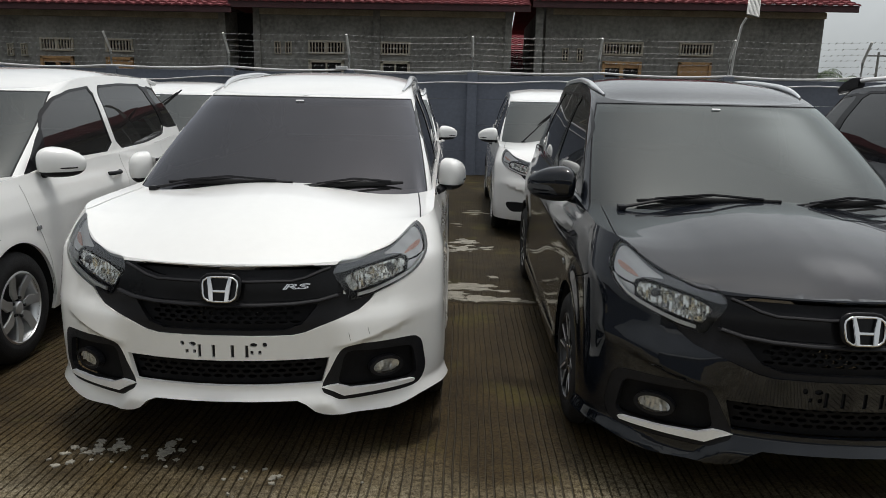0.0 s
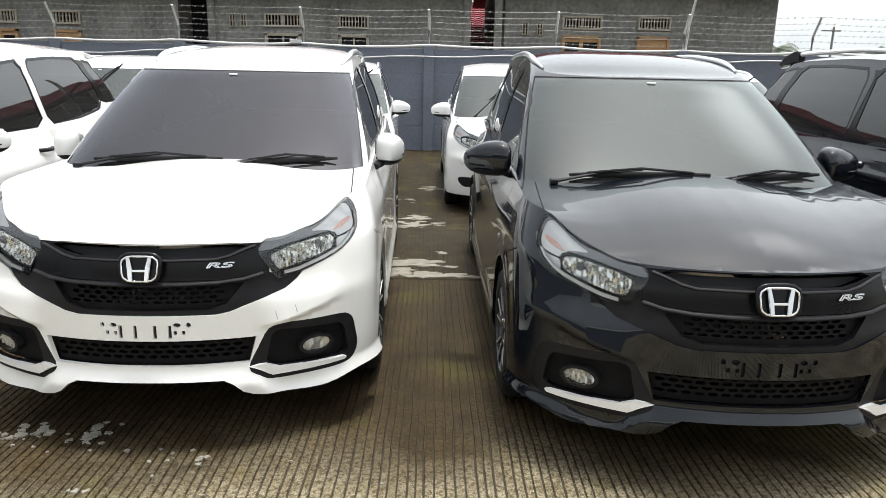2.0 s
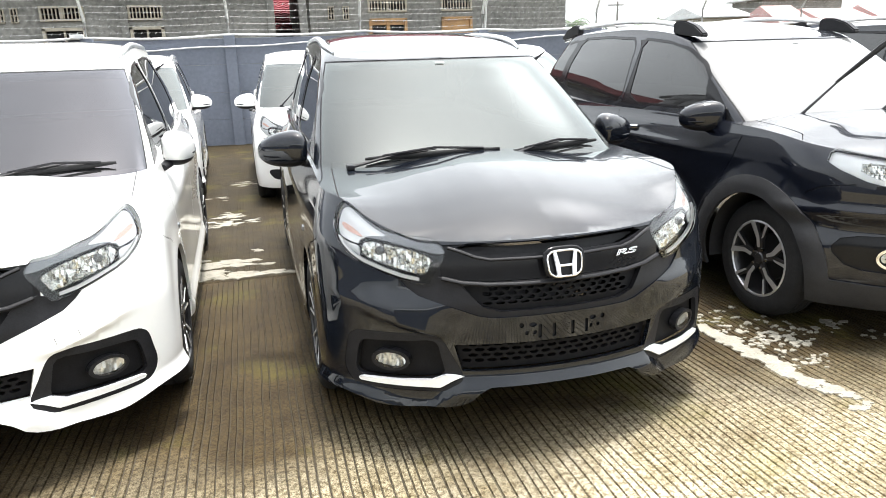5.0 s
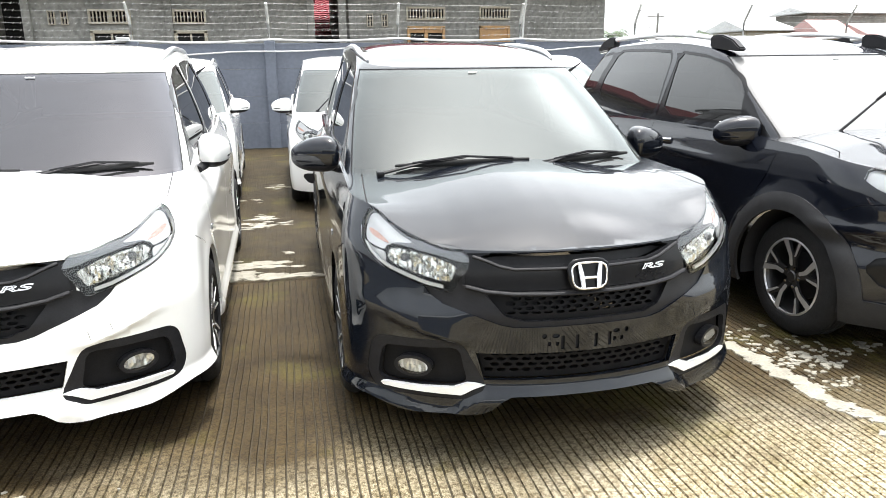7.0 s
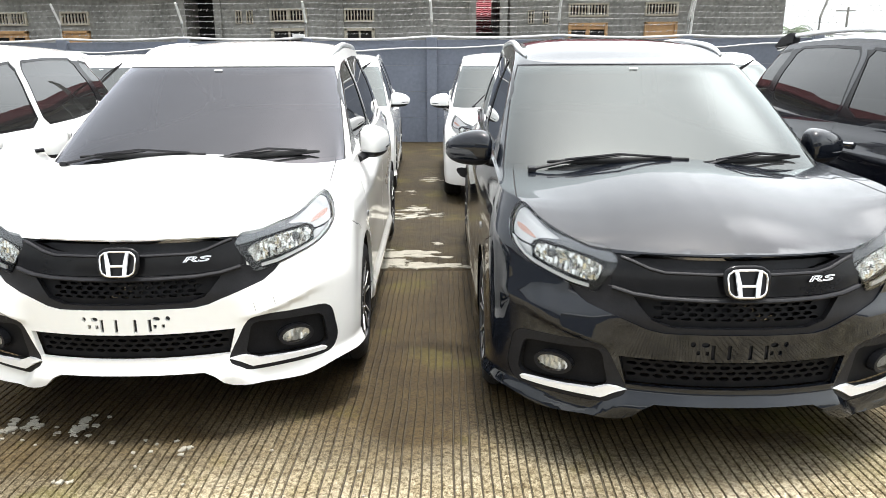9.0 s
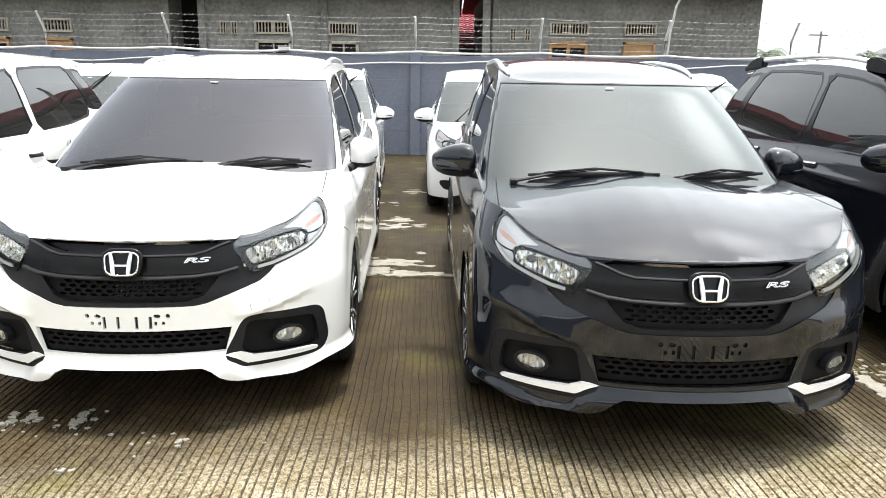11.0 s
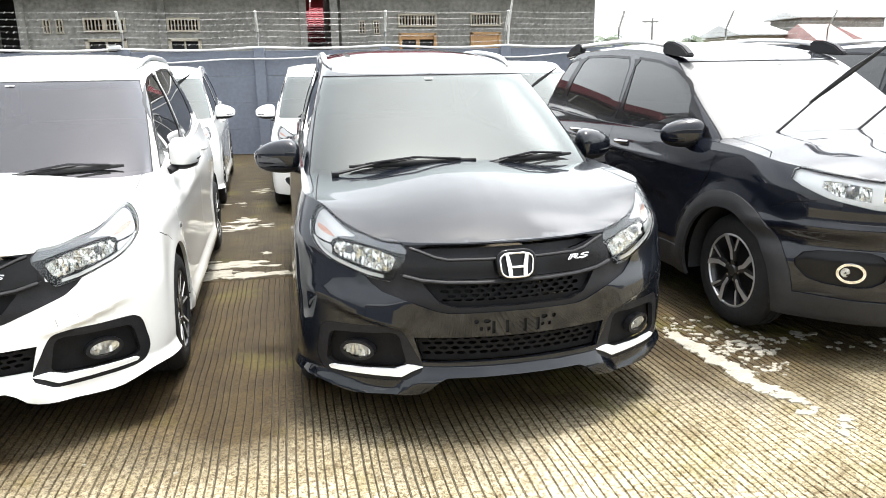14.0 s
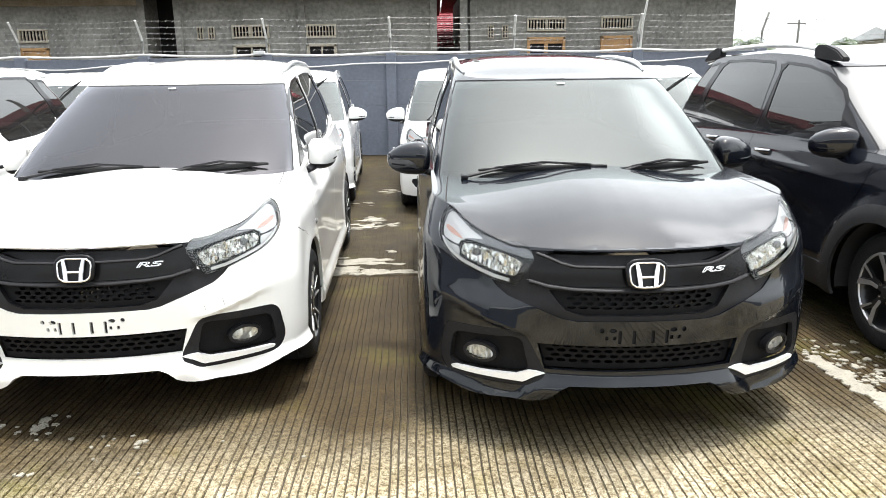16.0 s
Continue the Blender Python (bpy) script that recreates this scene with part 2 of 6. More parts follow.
def skin(v, tris, f, off=0.0, rim=0.0, relief=None):
    """A mesh of flat triangles laid on the surface f, lifted by off, with an edge turned in by rim."""
    used, t = np.unique(tris, return_inverse=True)
    t = t.reshape(-1, 3)
    a, b = v[used, 0], v[used, 1]
    p, n = f(a, b), normals_of(f, a, b)
    if relief is None:
        p = p + n * off
    else:
        raised = lambda u, w: f(u, w) + normals_of(f, u, w) * (off + relief(u, w)).reshape(-1, 1)
        p, n = raised(a, b), normals_of(raised, a, b, 6e-4)
    verts, faces, loops = [p], [tuple(q) for q in t], [n[t].reshape(-1, 3)]
    if rim:
        e = np.concatenate([t[:, [0, 1]], t[:, [1, 2]], t[:, [2, 0]]])
        have = {tuple(q) for q in e}
        edge = np.array([q for q in map(tuple, e) if (q[1], q[0]) not in have])
        k, m = len(used), len(edge)
        pa, pb, na, nb = p[edge[:, 0]], p[edge[:, 1]], n[edge[:, 0]], n[edge[:, 1]]
        side = np.cross(pb - pa, na)
        side /= np.maximum(np.linalg.norm(side, axis=1, keepdims=True), 1e-12)
        turned = {int(i): j for j, i in enumerate(np.unique(edge))}
        order = np.array(sorted(turned, key=turned.get))
        verts.append(p[order] - n[order] * rim)
        faces += [(int(b), int(a), k + turned[int(a)], k + turned[int(b)]) for a, b in edge]
        loops.append(np.repeat(side, 4, axis=0))
    me = bpy.data.meshes.new("skin")
    me.from_pydata(np.concatenate(verts).tolist(), [], faces)
    me.polygons.foreach_set("use_smooth", [True] * len(me.polygons))
    me.normals_split_custom_set(np.concatenate(loops).tolist())
    return me


def islands(tris):
    """The triangles sorted into connected pieces."""
    root = {}

    def find(i):
        while root.setdefault(i, i) != i:
            root[i] = root[root[i]]
            i = root[i]
        return i
    for a, b, c in tris.tolist():
        root[find(a)] = find(b)
        root[find(c)] = find(b)
    top = np.array([find(int(a)) for a in tris[:, 0]])
    return [tris[top == r] for r in np.unique(top)]


def part(name, me, mat, parent=None, label=""):
    """Links a mesh or bmesh as one object under a thing or a part."""
    if isinstance(me, bmesh.types.BMesh):
        bm, me = me, bpy.data.meshes.new(name)
        bm.to_mesh(me)
        bm.free()
    me.name = name
    for m in mat if isinstance(mat, (list, tuple)) else [mat]:
        me.materials.append(m)
    ob = new(name, me)
    ob.parent = parent
    return tagged(ob, label)


def smooth_all(bm, angle=40):
    for f in bm.faces:
        f.smooth = True
    for e in bm.edges:
        if len(e.link_faces) == 2 and e.calc_face_angle(0) > radians(angle):
            e.smooth = False
    return bm


def box(sx, sy, sz, at=(0, 0, 0), bevel=0.0, m=None, bm=None):
    """A block with softened edges, added to bm."""
    own = bmesh.new()
    bmesh.ops.create_cube(own, size=1, matrix=Matrix.Diagonal((sx, sy, sz, 1)))
    if bevel:
        bmesh.ops.bevel(own, geom=own.edges[:], offset=bevel, segments=2, affect="EDGES", profile=0.6)
    bmesh.ops.transform(own, matrix=Matrix.Translation(at) @ (m or Matrix()), verts=own.verts)
    if bm is None:
        return own
    join(bm, own)
    return bm


def join(bm, own):
    me = bpy.data.meshes.new("tmp")
    own.to_mesh(me)
    own.free()
    bm.from_mesh(me)
    bpy.data.meshes.remove(me)
    return bm


def tube(line, r, sides=8, flat=1.0, bm=None, closed=False, up=(0, 0, 1), taper=None):
    """A round or flattened bar swept along a line."""
    bm = bm or bmesh.new()
    p = [Vector(q) for q in line]
    rings = []
    for i, q in enumerate(p):
        a, b = (p[i - 1], p[(i + 1) % len(p)]) if closed else (p[max(0, i - 1)], p[min(len(p) - 1, i + 1)])
        t = (b - a).normalized()
        x = t.cross(Vector(up))
        x = x.normalized() if x.length > 1e-5 else Vector((1, 0, 0))
        y = x.cross(t).normalized()
        k = taper[i] if taper else 1.0
        rings.append([bm.verts.new(q + x * r * k * math.cos(w) + y * r * k * flat * math.sin(w)) for w in [2 * math.pi * j / sides for j in range(sides)]])
    for i in range(len(rings) - (0 if closed else 1)):
        a, b = rings[i], rings[(i + 1) % len(rings)]
        for j in range(sides):
            bm.faces.new((a[j], a[(j + 1) % sides], b[(j + 1) % sides], b[j]))
    if not closed:
        bm.faces.new(rings[0][::-1]), bm.faces.new(rings[-1])
    bmesh.ops.recalc_face_normals(bm, faces=bm.faces[:])
    return smooth_all(bm, 50)


def lathe(profile, turns=48, bm=None):
    """A turned body about the x axis from (radius, x) pairs."""
    bm = bm or bmesh.new()
    rings = [[bm.verts.new((x, r * math.cos(w), r * math.sin(w))) for w in [2 * math.pi * j / turns for j in range(turns)]] for r, x in profile]
    for a, b in zip(rings, rings[1:]):
        for j in range(turns):
            bm.faces.new((a[j], a[(j + 1) % turns], b[(j + 1) % turns], b[j]))
    bmesh.ops.recalc_face_normals(bm, faces=bm.faces[:])
    return smooth_all(bm, 35)


def slab(outline, x0, x1, bevel=0.0):
    """A plate with the (y, z) outline between x0 and x1."""
    bm = bmesh.new()
    a = bm.faces.new([bm.verts.new((x0, y, z)) for y, z in outline])
    r = bmesh.ops.extrude_face_region(bm, geom=[a])
    for g in r["geom"]:
        if isinstance(g, bmesh.types.BMVert):
            g.co.x = x1
    bmesh.ops.recalc_face_normals(bm, faces=bm.faces[:])
    if bevel:
        bmesh.ops.bevel(bm, geom=bm.edges[:], offset=bevel, segments=2, affect="EDGES")
    return smooth_all(bm)


def thing(name, m, label, category, group="", kind=""):
    """An empty at the base of a thing, which carries its parts."""
    ob = new(name)
    ob.matrix_world = m
    return tagged(ob, label, category, group, kind)


# ---- shapes of the car bodies ----
def curve(pairs):
    """A smooth monotone curve through (position, value) pairs."""
    p = np.array(pairs, float)
    x, y = p[:, 0], p[:, 1]
    h, d = np.diff(x), np.diff(y) / np.diff(x)
    m = np.zeros(len(x))
    m[0], m[-1] = d[0], d[-1]
    for i in range(1, len(x) - 1):
        if d[i - 1] * d[i] > 0:
            a, b = 2 * h[i] + h[i - 1], h[i] + 2 * h[i - 1]
            m[i] = (a + b) / (a / d[i - 1] + b / d[i])

    def at(v):
        v = np.clip(np.asarray(v, float), x[0], x[-1])
        i = np.clip(np.searchsorted(x, v, side="right") - 1, 0, len(x) - 2)
        t = (v - x[i]) / h[i]
        return ((2 * t**3 - 3 * t**2 + 1) * y[i] + (t**3 - 2 * t**2 + t) * h[i] * m[i]
                + (-2 * t**3 + 3 * t**2) * y[i + 1] + (t**3 - t**2) * h[i] * m[i + 1])
    return at


def smooth(a, b, v):
    t = np.clip((np.asarray(v, float) - a) / (b - a), 0, 1)
    return t * t * (3 - 2 * t)


class Ring:
    """An upright skin that runs round a car: from the nose (s = 0) along both flanks (s > 0: the side of +x) to the tail.
    front(z), rear(z): where nose and tail stand along y; half(z, y): half the width; bow, tail: depth of the rounded ends."""

    def __init__(self, length, width, front, rear, half, bow, tail, bump=None, power=2.0, sweep=0.0):
        self.front, self.rear, self.half, self.bow, self.tail, self.bump = front, rear, half, bow, tail, bump
        self.length = length
        a = np.linspace(0, np.pi / 2, 900)
        self.a = a
        e = 2 / power
        # plan of the nose: a shallow sweep and a rounded corner, as shares of the width and of the bow
        self.nx = np.sin(a) ** e
        self.ny = sweep * self.nx ** 2 + (1 - sweep) * (1 - np.cos(a) ** e)
        self.arc1 = np.concatenate([[0], np.cumsum(np.hypot(np.diff(width * self.nx), np.diff(bow * self.ny)))])
        self.arc2 = np.concatenate([[0], np.cumsum(np.hypot(np.diff(width * np.cos(a)), np.diff(tail * np.sin(a))))])
        self.s1 = self.arc1[-1]
        self.s2 = self.s1 + length - bow - tail
        self.s3 = self.s2 + self.arc2[-1]

    def flat(self, s, z):
        s, z = np.broadcast_arrays(np.asarray(s, float), np.asarray(z, float))
        side, q = np.sign(s), np.abs(s)
        a2 = np.interp(q - self.s2, self.arc2, self.a)
        fx = np.interp(q, self.arc1, self.nx) * np.where(q > self.s2, np.cos(a2), 1)
        f0, r0 = self.front(z), self.rear(z)
        y1, y2 = f0 + self.bow, r0 - self.tail
        t = np.clip((q - self.s1) / (self.s2 - self.s1), 0, 1)
        mid = y1 + (y2 - y1) * t
        y = np.where(q < self.s1, f0 + self.bow * np.interp(q, self.arc1, self.ny), np.where(q > self.s2, y2 + self.tail * np.sin(a2), mid))
        return side * self.half(z, y) * fx, y, z

    def at(self, s, z):
        x, y, z = self.flat(s, z)
        p = np.stack([x, y, z], -1)
        if self.bump is not None:
            d = 1e-3
            t = np.stack(self.flat(np.asarray(s) + d, z), -1) - np.stack(self.flat(np.asarray(s) - d, z), -1)
            t[..., 2] = 0
            n = np.stack([t[..., 1], -t[..., 0], 0 * z], -1)
            n = n / np.maximum(np.linalg.norm(n, axis=-1, keepdims=True), 1e-9)
            p = p + n * np.asarray(self.bump(p[..., 0], p[..., 1], z))[..., None]
        return p

    def plain(self, s, z):
        return np.stack(self.flat(s, z), -1)

    def of_x(self, x, z):
        """s of a point of the nose by its x."""
        r = np.clip(abs(x) / float(self.half(z, self.front(z) + 0.2)), 0, 1)
        return math.copysign(float(np.interp(r, self.nx, self.arc1)), x)

    def of_y(self, y, z, side=1):
        """s of a point of the flank by its y."""
        q = np.linspace(0, self.s3, 1500)
        _, yy, _ = self.flat(q, np.full_like(q, z))
        return side * float(np.interp(y, np.maximum.accumulate(yy), q))


def mirrored(poly):
    return [(-a, b) for a, b in poly][::-1]


def bell(v, mid, wide):
    return np.exp(-((v - mid) / wide) ** 2)


def ledge(q):
    """Height of the sharp bumper ledge over the fog lamps, by the distance from the middle."""
    return 0.500 + 0.095 * smooth(0.40, 0.82, q)


class Spec:
    """The sizes of one kind of car, in metres from the middle of its nose; y runs to the tail."""


def mpv_spec(sport):
    c = Spec()
    c.sport, c.hub_y, c.rear_y, c.hub_z, c.tyre, c.arch, c.track = sport, 0.885, 3.535, 0.305, 0.305, 0.352, 0.765
    half = curve([(0.10, 0.80), (0.2, 0.825), (0.35, 0.840), (0.6, 0.842), (0.78, 0.838), (0.88, 0.818), (0.97, 0.787), (1.06, 0.765), (1.15, 0.75)])
    front = curve([(0.1, 0.07), (0.2, 0.045), (0.27, 0.035), (0.45, 0.03), (0.58, 0.03), (0.66, 0.05), (0.8, 0.085), (0.87, 0.135), (0.95, 0.2), (1.15, 0.4)])
    rear = curve([(0.1, 4.3), (0.3, 4.37), (0.6, 4.39), (0.9, 4.33), (1.15, 4.27)])

    def bump(x, y, z):
        q = np.abs(x)
        nose = 1 - smooth(0.55, 0.8, y)
        lip_top = 0.332 - 0.092 * smooth(0.36, 0.50, q) + 0.045 * smooth(0.5, 0.8, q)
        d = 0.0
        if sport:
            d = d + 0.034 * nose * (1 - smooth(lip_top - 0.075, lip_top + 0.012, z))
            d = d + 0.028 * smooth(1.2, 1.3, y) * (1 - smooth(3.1, 3.2, y)) * (1 - smooth(0.24, 0.31, z))
        # the ridge that frames the fog lamps, and the crease that sweeps up to the flank
        line = ledge(q)
        d = d + 0.020 * (1 - smooth(0.17, 0.30, y)) * smooth(0.38, 0.5, q) * np.where(z > line, np.clip(1 - (z - line) / 0.11, 0, 1), np.clip(1 - (line - z) / 0.024, -0.1, 1))
        # flank: sharp shoulder line and a hollow below it
        side = smooth(0.9, 2.0, y) * (1 - smooth(3.9, 4.3, y))
        shoulder = 0.80 + 0.035 * (y - 1.0)
        d = d + side * (0.007 * bell(z, shoulder, 0.05) - 0.012 * bell(z, 0.52, 0.18))
        for wy in (c.hub_y, c.rear_y):
            r = np.hypot(y - wy, z - c.hub_z)
            d = d + 0.010 * bell(r, c.arch, 0.06) * smooth(0.6, 0.75, q)
        return d
    c.body = Ring(4.39, 0.84, front, rear, lambda z, y: half(z) * (1 - 0.035 * smooth(3.0, 4.4, y)), 0.596, 0.5, bump, 6.0, 0.497)
    c.edge = curve([(0.0, 0.824), (0.12, 0.820), (0.20, 0.826), (0.25, 0.846), (0.30, 0.868), (0.36, 0.896), (0.43, 0.930), (0.52, 0.956), (1.0, 0.988), (1.4, 1.005), (2.2, 1.03), (3.0, 1.05), (3.6, 1.09), (4.4, 1.12)])
    # the bonnet: its height along the middle, and how far it falls away to the sides
    c.middle = lambda y: 1.07 - 0.25 * np.exp(-(np.asarray(y, float) - 0.10) / 0.40)
    c.fall = curve([(0.0, 0.0), (0.1, 0.003), (0.2, 0.012), (0.33, 0.028), (0.46, 0.043), (0.57, 0.048), (0.65, 0.046), (0.72, 0.040), (0.80, 0.030)])
    c.under = curve([(0.0, 0.291), (0.28, 0.288), (0.35, 0.233), (0.4, 0.216), (0.62, 0.202), (0.8, 0.24), (0.97, 0.19), (1.3, 0.2)] if sport else [(0.0, 0.21), (0.6, 0.2), (1.3, 0.2)])
    # upper body: windscreen, pillars, side glass
    ghalf = curve([(0.95, 0.775), (1.03, 0.758), (1.2, 0.715), (1.35, 0.668), (1.46, 0.622), (1.55, 0.588), (1.62, 0.56)])
    gfront = curve([(0.95, 0.84), (1.03, 0.955), (1.2, 1.222), (1.35, 1.468), (1.46, 1.66), (1.55, 1.95), (1.62, 2.3)])
    grear = curve([(0.95, 4.30), (1.1, 4.24), (1.3, 4.13), (1.45, 3.98), (1.55, 3.9)])
    c.cabin = Ring(3.3, 0.70, gfront, grear, lambda z, y: ghalf(z) * (1 - 0.05 * smooth(2.6, 4.3, y)), 0.30, 0.35, None, 2.6)
    c.roof_edge = curve([(1.6, 1.455), (1.8, 1.478), (2.0, 1.520), (2.3, 1.556), (2.8, 1.585), (3.4, 1.582), (4.1, 1.52)])
    c.roof_crown = curve([(1.6, 0.0), (1.72, 0.004), (1.9, 0.028), (2.2, 0.042), (2.6, 0.048), (3.4, 0.045), (4.1, 0.03)])
    c.glass_base, c.cowl = 1.035, 0.93
    c.windows = [[(1.47, 1.06), (1.51, 1.232), (1.61, 1.315), (1.80, 1.405), (2.05, 1.455), (2.38, 1.487), (2.36, 1.065)],
                 [(2.46, 1.07), (2.48, 1.490), (2.9, 1.515), (3.36, 1.518), (3.52, 1.20), (3.44, 1.13), (3.0, 1.085)],
                 [(3.46, 1.510), (3.63, 1.18), (3.85, 1.185), (4.02, 1.215), (3.88, 1.39), (3.68, 1.485)]]
    c.sail = [(1.16, 0.99), (1.46, 1.03), (1.52, 1.25), (1.42, 1.185), (1.29, 1.085)]
    c.seams = [[(1.06, 0.95), (1.08, 0.80), (1.16, 0.65), (1.22, 0.5), (1.24, 0.27)], [(2.40, 1.02), (2.40, 0.8), (2.42, 0.5), (2.41, 0.27)],
               [(3.25, 1.05), (3.24, 0.85), (3.16, 0.68), (3.1, 0.5), (3.1, 0.27)]]
    c.handles = [(2.22, 0.905), (3.05, 0.93)]
    c.hood_line = [(0.735, 0.47), (0.722, 0.70), (0.70, 1.0), (0.67, 1.25)]
    c.mirror = (0.895, 1.36, 1.052)
    return c


def suv_spec():
    c = mpv_spec(False)
    c.middle = None
    c.hub_y, c.rear_y, c.hub_z, c.tyre, c.arch, c.track = 0.885, 3.545, 0.328, 0.328, 0.375, 0.735
    half = curve([(0.14, 0.80), (0.25, 0.845), (0.4, 0.862), (0.62, 0.862), (0.85, 0.858), (0.98, 0.835), (1.05, 0.808), (1.12, 0.79), (1.2, 0.77)])
    front = curve([(0.14, 0.10), (0.25, 0.03), (0.4, 0.0), (0.60, 0.0), (0.75, 0.0), (0.88, 0.02), (0.96, 0.07), (1.05, 0.20), (1.2, 0.4)])
    rear = curve([(0.1, 4.33), (0.3, 4.43), (0.6, 4.455), (0.9, 4.41), (1.2, 4.35)])

    def bump(x, y, z):
        q = np.abs(x)
        nose = 1 - smooth(0.55, 0.8, y)
        d = -0.02 * nose * smooth(0.3, 0.5, q) * bell(z, 0.60, 0.05) + 0.012 * nose * bell(z, 0.68, 0.03)
        side = smooth(1.2, 1.7, y) * (1 - smooth(3.9, 4.3, y))
        shoulder = 0.86 + 0.04 * (y - 1.0)
        d = d + side * (0.012 * bell(z, shoulder, 0.03) - 0.02 * bell(z, 0.60, 0.12) + 0.012 * bell(z, 0.42, 0.03))
        for wy in (c.hub_y, c.rear_y):
            r = np.hypot(y - wy, z - c.hub_z)
            d = d + 0.022 * (1 - smooth(c.arch + 0.03, c.arch + 0.17, r)) * smooth(0.5, 0.75, q)
        return d
    c.body = Ring(4.455, 0.86, front, rear, lambda z, y: half(z) * (1 - 0.03 * smooth(3.0, 4.4, y)), 0.72, 0.5, bump)
    c.edge = curve([(0.0, 0.925), (0.2, 0.93), (0.3, 0.945), (0.45, 0.97), (0.62, 0.995), (0.8, 1.025), (1.05, 1.045), (1.4, 1.055), (2.2, 1.07), (3.0, 1.09), (3.6, 1.12), (4.4, 1.15)])
    c.crown = curve([(0.0, 0.0), (0.07, 0.0), (0.12, 0.03), (0.2, 0.05), (0.4, 0.065), (0.7, 0.06), (1.0, 0.06), (1.3, 0.05), (4.4, 0.03)])
    c.under = curve([(0.0, 0.22), (0.6, 0.21), (1.3, 0.22)])
    ghalf = curve([(0.98, 0.79), (1.08, 0.773), (1.25, 0.735), (1.4, 0.69), (1.52, 0.645), (1.6, 0.61), (1.68, 0.58)])
    gfront = curve([(0.98, 0.88), (1.08, 1.0), (1.25, 1.262), (1.4, 1.495), (1.52, 1.70), (1.6, 1.95), (1.68, 2.3)])
    grear = curve([(0.98, 4.36), (1.15, 4.3), (1.35, 4.2), (1.5, 4.05), (1.6, 3.95)])
    c.cabin = Ring(3.35, 0.72, gfront, grear, lambda z, y: ghalf(z) * (1 - 0.05 * smooth(2.6, 4.3, y)), 0.30, 0.35, None, 2.6)
    c.roof_edge = curve([(1.6, 1.508), (1.8, 1.528), (2.0, 1.562), (2.3, 1.60), (2.8, 1.625), (3.4, 1.62), (4.2, 1.555)])
    c.roof_crown = curve([(1.6, 0.0), (1.72, 0.004), (1.9, 0.028), (2.2, 0.042), (2.6, 0.048), (3.4, 0.045), (4.2, 0.03)])
    c.glass_base, c.cowl = 1.105, 0.96
    up = 0.055
    c.windows = [[(y + 0.03, z + up) for y, z in w] for w in c.windows]
    c.sail = [(y + 0.02, z + 0.045) for y, z in c.sail]
    c.seams = [[(1.06, 1.0), (1.10, 0.86), (1.22, 0.7), (1.28, 0.5), (1.28, 0.33)], [(2.43, 1.06), (2.43, 0.8), (2.45, 0.5), (2.44, 0.33)],
               [(3.28, 1.10), (3.27, 0.9), (3.17, 0.72), (3.1, 0.5), (3.1, 0.33)]]
    c.handles = [(2.22, 0.96), (3.05, 0.99)]
    c.hood_line = [(0.74, 0.72), (0.725, 1.0), (0.69, 1.25)]
    c.mirror = (0.87, 1.40, 1.08)
    return c


